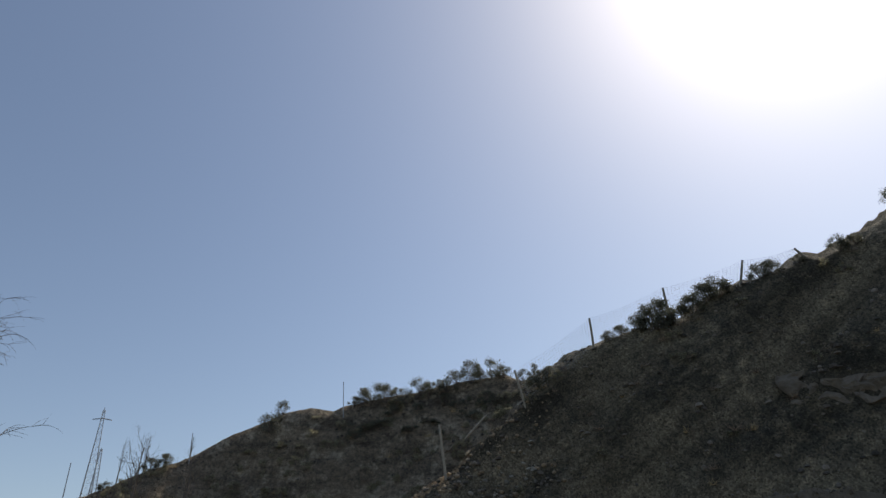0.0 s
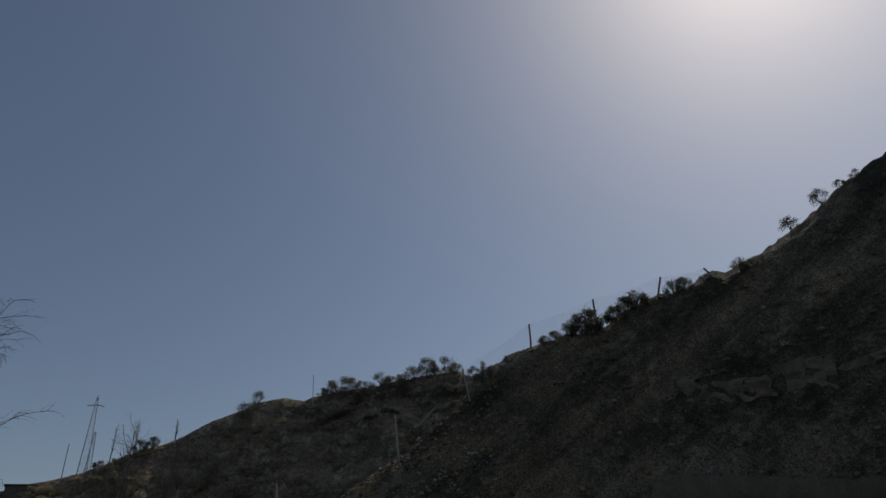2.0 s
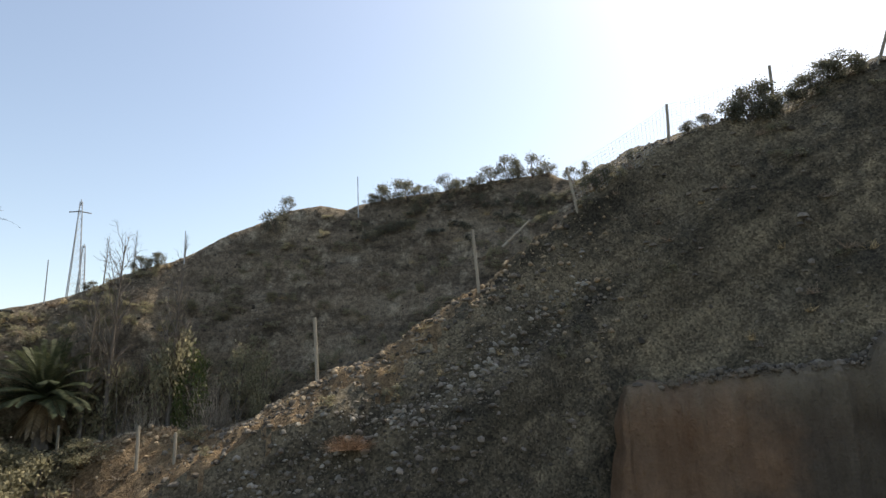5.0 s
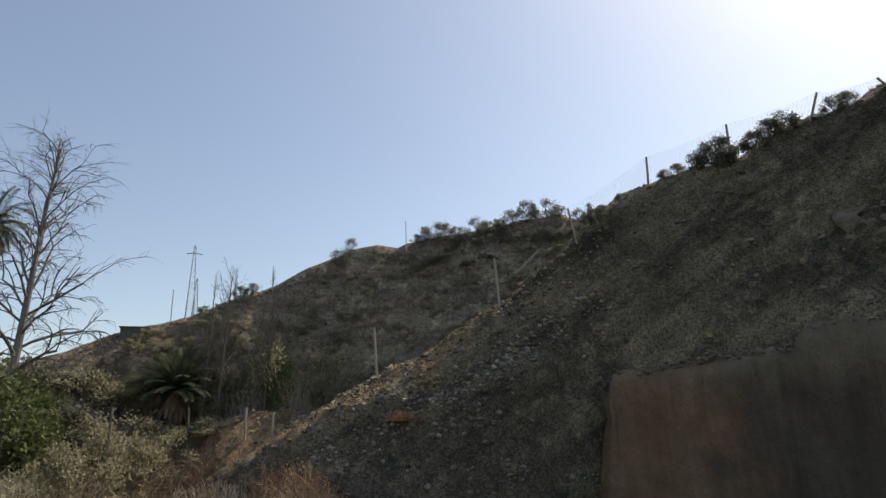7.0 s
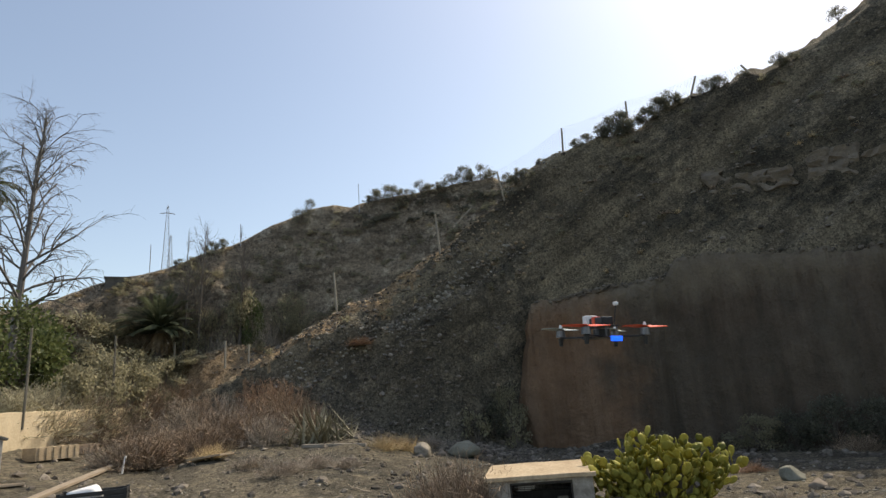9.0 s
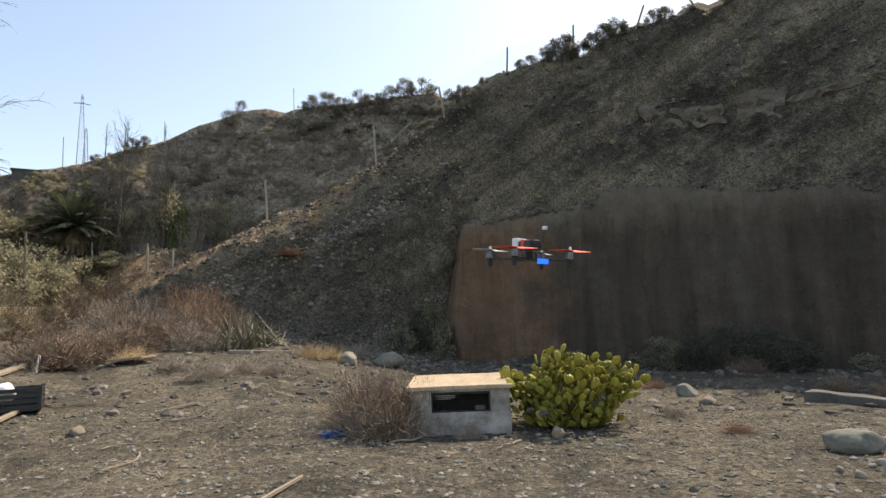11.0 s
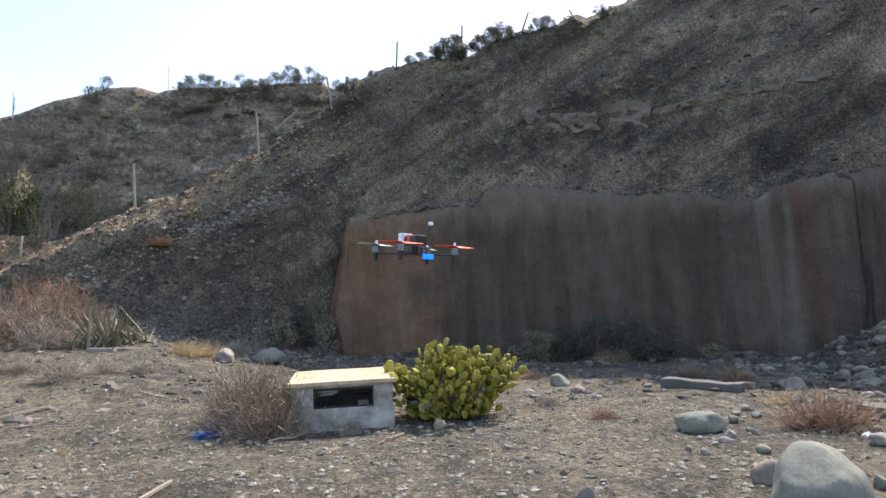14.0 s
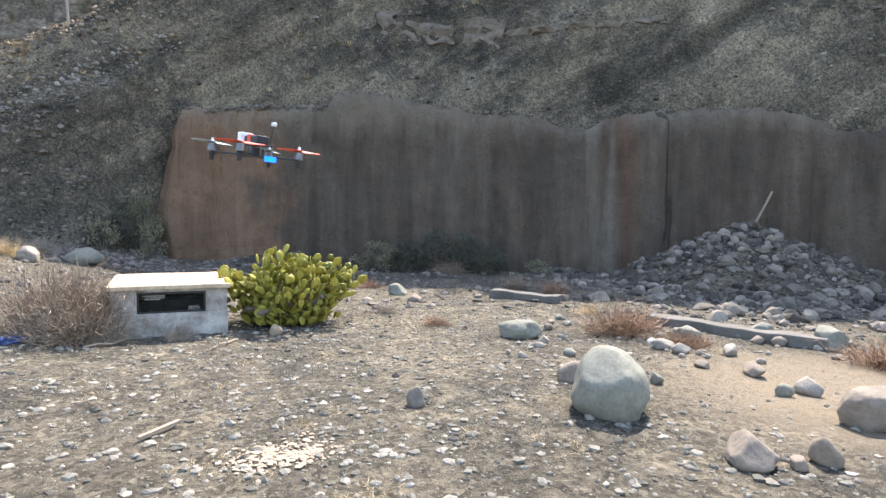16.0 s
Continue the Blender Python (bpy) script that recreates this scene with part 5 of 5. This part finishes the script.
def palm(label, az, r, top, span, seed, count, droop=1.0, dead=14):
    rnd = random.Random(seed)
    x, y, z = spot(az, r)
    tall = EYE + reach(az, r) * math.tan(radians(top)) - z
    tree = thing("palm_tree", pose(x, y, z), label, "palm")
    st = Sticks()
    n = 14
    for k in range(n):
        f0, f1 = k / n, (k + 1) / n
        st.stick((0.05 * f0, 0, tall * f0 - 0.2), (0.05 * f1, 0, tall * f1 - 0.2), 0.2 + 0.02 * (k % 2), 0.2, 10)
    st.make("trunk", BARK, tree, "rough brown palm trunk")
    top = Vector((0.05, 0, tall - 0.15))
    for k in range(count + dead):
        old = k >= count
        a = k * 2.39996 + rnd.uniform(-0.2, 0.2)
        up = rnd.uniform(-0.9, -0.4) if old else 1.42 - 1.3 * (k / count)
        fr = Sticks()
        d = Vector((math.cos(a) * math.cos(up), math.sin(a) * math.cos(up), math.sin(up)))
        side = Vector((-math.sin(a), math.cos(a), 0))
        l = span * rnd.uniform(0.8, 1.05) * (0.7 if old else 1.0)
        pts, c = [top], top
        for s in range(9):
            d = (d - Vector((0, 0, 0.09 * droop + 0.012 * s))).normalized()
            c = c + d * l / 9
            pts.append(c)
        fr.line(pts, 0.016, 0.004, 4)
        for s in range(1, 9):
            for e in range(5):
                q = pts[s].lerp(pts[s + 1], e / 5)
                t = (s + e / 5) / 9
                for sg in (-1, 1):
                    v = (side * sg + d * 0.75 + Vector((0, 0, 0.2 - 0.45 * t))).normalized()
                    fr.leaf(q, v, d.cross(v).cross(v).normalized(), 0.24 * l * (1.05 - 0.75 * abs(t - 0.4)), 0.018 * span)
        fr.make("frond", PALM_DRY if old else PALM, tree, "dry brown frond" if old else "")
    return tree


palm("date palm with a low green crown in the hollow", -30.6, 25.2, 8.6, 1.75, 3, 54, 0.7, 16)
palm("tall fan palm with a skirt of dry fronds", -43.9, 25.6, 19.4, 1.6, 6, 34, 1.6, 26)


# ---- pylons, poles and the shed on the far ridge ----
def pylon(label, az, foot, top, r, base):
    a, b = P(az, foot, r), P(az, top, r)
    a.z -= 0.3
    tall = b.z - a.z
    ob = thing("pylon", pose(a.x, a.y, a.z, 0, 0, -az), label, "pylon", "pylons")
    leg = lambda sx, sy, f: Vector((sx * (base * (1 - f) + 0.03), sy * (base * (1 - f) + 0.03), tall * f))
    for sx in (-1, 1):
        for sy in (-1, 1):
            tube_part("leg", [leg(sx, sy, 0), leg(sx, sy, 0.97)], 0.016, 0.012, STEEL, ob, sides=5)
    br = Sticks()
    n = 12
    for k in range(n):
        f0, f1 = k / n * 0.96, (k + 1) / n * 0.96
        for sx, sy, tx, ty in ((-1, -1, 1, -1), (1, -1, 1, 1), (1, 1, -1, 1), (-1, 1, -1, -1)):
            br.stick(leg(sx, sy, f0), leg(tx, ty, f1), 0.005, 0.005, 3)
            br.stick(leg(sx, sy, f1), leg(tx, ty, f1), 0.005, 0.005, 3)
    br.make("bracing", STEEL, ob)
    if tall > 2:
        tube_part("cross_arm", [(-0.32, 0, tall * 0.86), (0, 0, tall * 0.875), (0.32, 0, tall * 0.86)], 0.02, 0.02, STEEL, ob)
    tube_part("mast", [(0, 0, tall * 0.93), (0, 0, tall)], 0.02, 0.012, STEEL, ob)
    return ob


pylon("tall steel lattice pylon on the far ridge", -30.35, 13.8, 19.15, 31.0, 0.14)
pylon("short steel lattice mast on the far ridge", -30.0, 14.0, 16.5, 31.2, 0.08)
for az, foot, top in ((-31.6, 13.6, 15.6), (-24.0, 16.0, 17.7), (-12.7, 18.6, 21.4), (-41.8, 9.5, 13.0)):
    ob = tube_part("utility_pole", [P(az, foot - 0.6, 29.4), P(az, top, 29.4)], 0.02, 0.015, STEEL)
    tagged(ob, "thin pole on the far ridge", "pole", "ridge poles")
a = P(-34.0, 12.35, 29.3)
shed = thing("shed", pose(a.x, a.y, a.z, 0, 0, 30), "small grey flat-roofed shed on the far ridge", "shed")
part("wall", slab_mesh(0.95, 0.7, 1.1, 0.01, 0, 0, -1.0), GREY_CONCRETE, shed)
part("roof", slab_mesh(1.05, 0.8, 0.05, 0.01, 0, 0, 0.1), GREY_CONCRETE, shed)


# ---- things lying about on the left ground ----
def plank(name, p, q, w, t, mat, label, category, lift=0.02, group=""):
    p, q = Vector(p), Vector(q)
    d = q - p
    bm = slab_mesh(d.length, w, t, min(t, w) * 0.12)
    for v in bm.verts:
        v.co.z += 0.01 * noise.noise(v.co * 2.0)
    ob = tagged(part(name, bm, mat), label, category, group)
    ob.matrix_basis = Matrix.Translation((p + q) / 2 + Vector((0, 0, lift))) @ Vector(d).to_track_quat("X", "Z").to_matrix().to_4x4()
    return ob


def ground_at(az, r, up=0.0):
    x, y, z = spot(az, r)
    return (x, y, z + up)


plank("plank", ground_at(-42.5, 11.8), ground_at(-33.2, 16.4), 0.2, 0.06, WOOD, "long bleached plank lying on bare ground", "plank", group="planks")
plank("plank", ground_at(-37.0, 10.6), ground_at(-33.6, 12.2), 0.09, 0.05, WOOD, "short bleached plank beside the crate", "plank", group="planks")
plank("plank", ground_at(-42.5, 14.0), ground_at(-39.4, 14.2), 0.16, 0.05, WOOD, "pale plank lying by the low wall", "plank", group="planks")
plank("plank", ground_at(-18.6, 17.6), ground_at(-13.0, 17.0), 0.16, 0.09, PALE_ROCK, "pale stone edging at the foot of the slope", "edging")
plank("stake", ground_at(-32.9, 15.6, -0.1), ground_at(-32.6, 15.6, 0.4), 0.1, 0.03, WHITE, "white painted board standing upright", "stake", 0)
plank("board", ground_at(-27.6, 17.0, 0.03), ground_at(-24.9, 16.7, 0.12), 0.55, 0.05, PLASTER, "pale weathered board lying among dry bushes", "board")
plank("branch", ground_at(-17.5, 5.9), ground_at(-12.3, 6.9), 0.035, 0.035, WOOD, "pale bare branch lying on gravel", "branch", group="branches")
plank("branch", ground_at(-0.4, 4.85), ground_at(2.9, 5.1), 0.035, 0.03, WOOD, "pale bare branch lying on gravel", "branch", group="branches")
plank("branch", ground_at(-24.5, 11.4), ground_at(-21.0, 11.9), 0.035, 0.035, WOOD, "pale bare branch lying on gravel", "branch", group="branches")
a = P(54.2, -0.7, 20.4)
plank("stick", a, P(55.5, 2.4, 20.7), 0.05, 0.05, WOOD, "pale stick leaning on the rubble heap", "stick", 0)


def crate():
    x, y, z = spot(-34.7, 12.2)
    c = thing("crate", pose(x, y, z, 0, 0, 28) @ Matrix.Scale(1.12, 4), "black plastic crate with a white bag in it", "crate")
    w, d, h, t = 0.95, 0.55, 0.36, 0.025
    part("bottom", slab_mesh(w, d, t, 0.004), PLASTIC, c)
    for s in (-1, 1):
        for k in range(4):
            part("slat", slab_mesh(w, t, 0.06, 0.004, 0, s * (d - t) / 2, 0.03 + 0.085 * k), PLASTIC, c)
            part("slat", slab_mesh(t, d - 2 * t, 0.06, 0.004, s * (w - t) / 2, 0, 0.03 + 0.085 * k), PLASTIC, c)
        for q in (-1, 1):
            part("corner", slab_mesh(0.05, 0.05, h, 0.006, s * (w / 2 - 0.022), q * (d / 2 - 0.022), 0.002), PLASTIC, c)
    bm = rock_verts(91, 3, 0.4, 0.8)
    for v in bm.verts:
        v.co = (v.co.x * 0.28 - 0.1, v.co.y * 0.2, v.co.z * 0.22 + 0.3)
    bag = tagged(part("bag", bm, WHITE, smooth=True), "crumpled white plastic bag in the crate", "bag")
    bag.matrix_basis = pose(x, y, z, 0, 0, 28) @ Matrix.Scale(1.12, 4)


crate()


def kennel():
    p = Vector(spot(-43.0, 14.8))
    k = thing("kennel", pose(p.x, p.y, p.z, 0, 0, 52), "small white kennel with an arched dark doorway", "kennel")
    part("side_wall", slab_mesh(0.06, 1.1, 0.75, 0.01, -0.47, 0, 0), CONCRETE, k)
    part("side_wall", slab_mesh(0.06, 1.1, 0.75, 0.01, 0.47, 0, 0), CONCRETE, k)
    part("back_wall", slab_mesh(0.88, 0.06, 0.75, 0.01, 0, 0.52, 0), CONCRETE, k)
    bm = bmesh.new()
    pts = [(-0.44, 0), (-0.44, 0.75), (0.44, 0.75), (0.44, 0), (0.22, 0)]
    pts += [(0.22 * math.cos(t), 0.32 + 0.22 * math.sin(t)) for t in [math.pi * i / 10 for i in range(11)]] + [(-0.22, 0)]
    f = bm.faces.new([bm.verts.new((u, -0.52, v)) for u, v in pts])
    g = bmesh.ops.extrude_face_region(bm, geom=[f])
    for v in g["geom"]:
        if isinstance(v, bmesh.types.BMVert):
            v.co.y += 0.06
    bmesh.ops.recalc_face_normals(bm, faces=bm.faces[:])
    part("front_wall", bm, CONCRETE, k)
    for s in (-1, 1):
        bm = slab_mesh(0.62, 1.25, 0.05, 0.01)
        bmesh.ops.transform(bm, matrix=pose(s * 0.27, 0, 0.83, 0, s * 22, 0), verts=bm.verts[:])
        part("roof_slope", bm, GREY_CONCRETE, k)


kennel()


def tray(az, r, turn, label, mat, w=1.0, d=0.5, h=0.26):
    x, y, z = spot(az, r)
    c = thing("wooden_tray", pose(x, y, z, 0, 0, turn) @ Matrix.Scale(reach(az, r) / r, 4), label, "tray", "trays")
    part("bottom", slab_mesh(w, d, 0.03, 0.004), mat, c)
    for s in (-1, 1):
        part("side", slab_mesh(w, 0.03, h, 0.005, 0, s * (d / 2 - 0.015), 0.03), mat, c)
        part("end", slab_mesh(0.03, d - 0.07, h, 0.005, s * (w / 2 - 0.015), 0, 0.03), mat, c)
    for q in range(6):
        part("batten", slab_mesh(0.05, 0.02, h - 0.02, 0.003, -w / 2 + w * (q + 0.5) / 6, -d / 2 - 0.012, 0.035), mat, c)


tray(-37.8, 17.2, 70, "yellowed slatted tray lying by the low wall", SLAB)
tray(-36.2, 18.2, 60, "dark broken tray lying by the low wall", TWIG, 0.9, 0.5, 0.2)


def crumple(name, az, r, w, d, h, mat, label, category, seed):
    x, y, z = spot(az, r)
    bm = rock_verts(seed, 4, 0.5, 1.0)
    for v in bm.verts:
        k = 1 + 0.25 * noise.noise(v.co * 3.5 + Vector((seed, 0, 0)))
        v.co = (v.co.x * w / 2 * k, v.co.y * d / 2 * k, max(-0.1, v.co.z) * h * k)
    ob = tagged(part(name, bm, mat), label, category)
    ob.matrix_basis = pose(x, y, z, 0, 0, seed * 20)
    return ob


crumple("tarp", -9.6, 9.25, 0.56, 0.4, 0.13, BLUE, "crumpled blue plastic sheet on the ground", "plastic sheet", 101)
crumple("bucket_lid", -20.6, 20.2, 0.6, 0.5, 0.3, ORANGE, "orange plastic scrap among the bushes", "scrap", 102)
crumple("bag", 46.3, 8.7, 0.17, 0.1, 0.07, WHITE, "crushed pale plastic bottle on gravel", "bottle", 103)


def plaster_heap(az, r, w, d, seed):
    rng = np.random.default_rng(seed)
    n = 900
    x0, y0, _ = spot(az, r)
    x, y = x0 + rng.normal(0, w / 4, n), y0 + rng.normal(0, d / 4, n)
    p = np.stack([x, y, height(x, y) + 0.008], 1)
    scatter("plaster_crumbs", PLASTER, p, heavy_tail(n, 0.006, 0.03, seed + 1, 3), "crumbled pale plaster on the gravel", "debris", 5, 1, seed, 0.45)


plaster_heap(11.6, 4.25, 0.74, 0.46, 111)
plaster_heap(-3.5, 3.75, 0.22, 0.25, 112)


# ---- dry branches lying about ----
def fallen_branch(az, r, length, seed):
    rnd = random.Random(seed)
    x, y, z = spot(az, r)
    s = Sticks()
    d, c = Vector((math.cos(seed), math.sin(seed), 0)), Vector((0, 0, 0.02))
    pts = [c]
    for _ in range(5):
        d = (d + Vector((rnd.gauss(0, 0.3), rnd.gauss(0, 0.3), 0))).normalized()
        c = c + d * length / 5
        q = Vector((c.x, c.y, float(height(x + c.x, y + c.y)) - z + 0.02 + rnd.uniform(0, 0.02)))
        pts.append(q)
    s.line(pts, 0.016, 0.007, 5)
    for q in pts[2:5]:
        e = (d + rand_dir(rnd) * 0.9).normalized()
        s.stick(q, q + Vector((e.x, e.y, abs(e.z) * 0.4)) * length * 0.25, 0.007, 0.003, 4)
    ob = s.make("branch", WOOD)
    ob.matrix_basis = pose(x, y, z)
    return tagged(ob, "bleached dry branch lying on the gravel", "branch", "fallen branches")


rnd = random.Random(91)
for k in range(18):
    fallen_branch(rnd.uniform(-40, 8), rnd.uniform(4.5, 13.0), rnd.uniform(0.3, 0.9), 300 + k)


# ---- agave clump at the foot of the bank ----
def agave(az, r, size, seed, count=46):
    rnd = random.Random(seed)
    x, y, z = spot(az, r)
    ob = thing("agave", pose(x, y, z), "dusty clump of stiff grey-green succulent spikes", "succulent", "succulents")
    bm = bmesh.new()
    bmesh.ops.create_cone(bm, cap_ends=True, segments=5, radius1=0.045, radius2=0.008, depth=1.0)
    for v in bm.verts:
        v.co.z += 0.5
        v.co.y *= 0.5
    leaf = part("spike", bm, AGAVE, ob)
    for k in range(count):
        o = leaf if k == 0 else new("spike", leaf.data)
        o.parent = ob
        d = rand_dir(rnd, 0.25)
        base = Vector((rnd.gauss(0, 0.3), rnd.gauss(0, 0.3), 0)) * size
        o.matrix_basis = Matrix.Translation(base) @ d.to_track_quat("Z", "Y").to_matrix().to_4x4() @ Matrix.Scale(size * rnd.uniform(0.5, 1.0), 4)


agave(-16.9, 18.8, 1.35, 121, 80)
agave(-18.6, 18.6, 1.0, 122, 44)
agave(-26.2, 20.2, 0.9, 123, 40)


# ---- the racing drone, hovering ----
def drone():
    az, el, r = 9.4, 5.0, 1.75
    p = P(az, el, r)
    d = thing("drone", pose(p.x, p.y, p.z, 4, 3, 20), "black carbon racing drone with red propellers hovering", "drone")
    part("bottom_plate", slab_mesh(0.045, 0.15, 0.003, 0.001, 0, 0, 0), CARBON, d)
    part("top_plate", slab_mesh(0.04, 0.13, 0.003, 0.001, 0, 0, 0.03), CARBON, d)
    for sx in (-1, 1):
        for sy in (-1, 0, 1):
            tube_part("standoff", [(sx * 0.016, sy * 0.055, 0.003), (sx * 0.016, sy * 0.055, 0.03)], 0.0025, 0.0025, MOTOR, d)
    part("flight_stack", slab_mesh(0.034, 0.034, 0.02, 0.002, 0, 0, 0.005), PLASTIC, d)
    bat = part("battery", slab_mesh(0.036, 0.075, 0.024, 0.005, 0, 0.0, 0.034), CARBON, d)
    part("strap", slab_mesh(0.039, 0.018, 0.027, 0.003, 0, 0.01, 0.0335), PROP_RED, bat, "red battery strap")
    cam_ = part("action_camera", slab_mesh(0.04, 0.022, 0.032, 0.004, 0, 0.062, 0.036), WHITE, d, "small white camera")
    tube_part("camera_lens", [(0, 0.073, 0.054), (0, 0.079, 0.054)], 0.009, 0.008, PLASTIC, cam_, sides=14)
    tube_part("antenna", [(0, -0.07, 0.03), (0, -0.085, 0.085)], 0.0015, 0.0012, PLASTIC, d)
    part("antenna_cap", slab_mesh(0.012, 0.012, 0.01, 0.003, 0, -0.085, 0.083), WHITE, d, "white antenna cap")
    led = part("led_board", slab_mesh(0.034, 0.004, 0.014, 0.001, 0, -0.079, -0.012), LED, d, "glowing blue light board")
    for k in range(4):
        part("led", slab_mesh(0.005, 0.002, 0.005, 0.0005, -0.012 + 0.008 * k, -0.0815, -0.008), LED, led)
    for k, (sx, sy) in enumerate(((-1, -1), (1, -1), (1, 1), (-1, 1))):
        e = Vector((sx * 0.088, sy * 0.078, 0.002))
        arm = slab_mesh(0.118, 0.016, 0.005, 0.001)
        bmesh.ops.transform(arm, matrix=Matrix.Translation(e * 0.5) @ pose(0, 0, 0, 0, 0, math.degrees(math.atan2(sy * 0.078, sx * 0.088))), verts=arm.verts[:])
        part("arm", arm, CARBON, d)
        m = tube_part("motor", [e + Vector((0, 0, 0.004)), e + Vector((0, 0, 0.011)), e + Vector((0, 0, 0.023))], 0.0135, 0.0125, MOTOR, d, sides=14)
        tube_part("prop_nut", [e + Vector((0, 0, 0.029)), e + Vector((0, 0, 0.039))], 0.005, 0.003, WHITE, m, sides=8)
        bm = bmesh.new()
        rows = []
        for i in range(13):
            t = -1 + 2 * i / 12
            c = 0.0075 * (1.15 - 0.75 * abs(abs(t) - 0.42)) if abs(t) > 0.1 else 0.006
            tw = 0.45 * (1 - 0.6 * abs(t)) * (1 if t > 0 else -1)
            rows.append([bm.verts.new((t * 0.0635, s * c, s * c * math.sin(tw) + h)) for s, h in ((-1, 0), (1, 0), (1, 0.0015), (-1, 0.0015))])
        for u, v in zip(rows, rows[1:]):
            for q in range(4):
                bm.faces.new((u[q], u[(q + 1) % 4], v[(q + 1) % 4], v[q]))
        bm.faces.new(rows[0][::-1])
        bm.faces.new(rows[-1])
        bmesh.ops.transform(bm, matrix=Matrix.Translation(e + Vector((0, 0, 0.026))) @ pose(0, 0, 0, 0, 0, (-18, -8, 35, 12)[k]), verts=bm.verts[:])
        part("propeller", bm, PROP_RED if sy < 0 else PROP_GREY, d, "red two-blade propeller" if sy < 0 else "grey two-blade propeller")
        tube_part("landing_foot", [e + Vector((0, 0, -0.022)), e], 0.005, 0.008, PLASTIC, d)


drone()
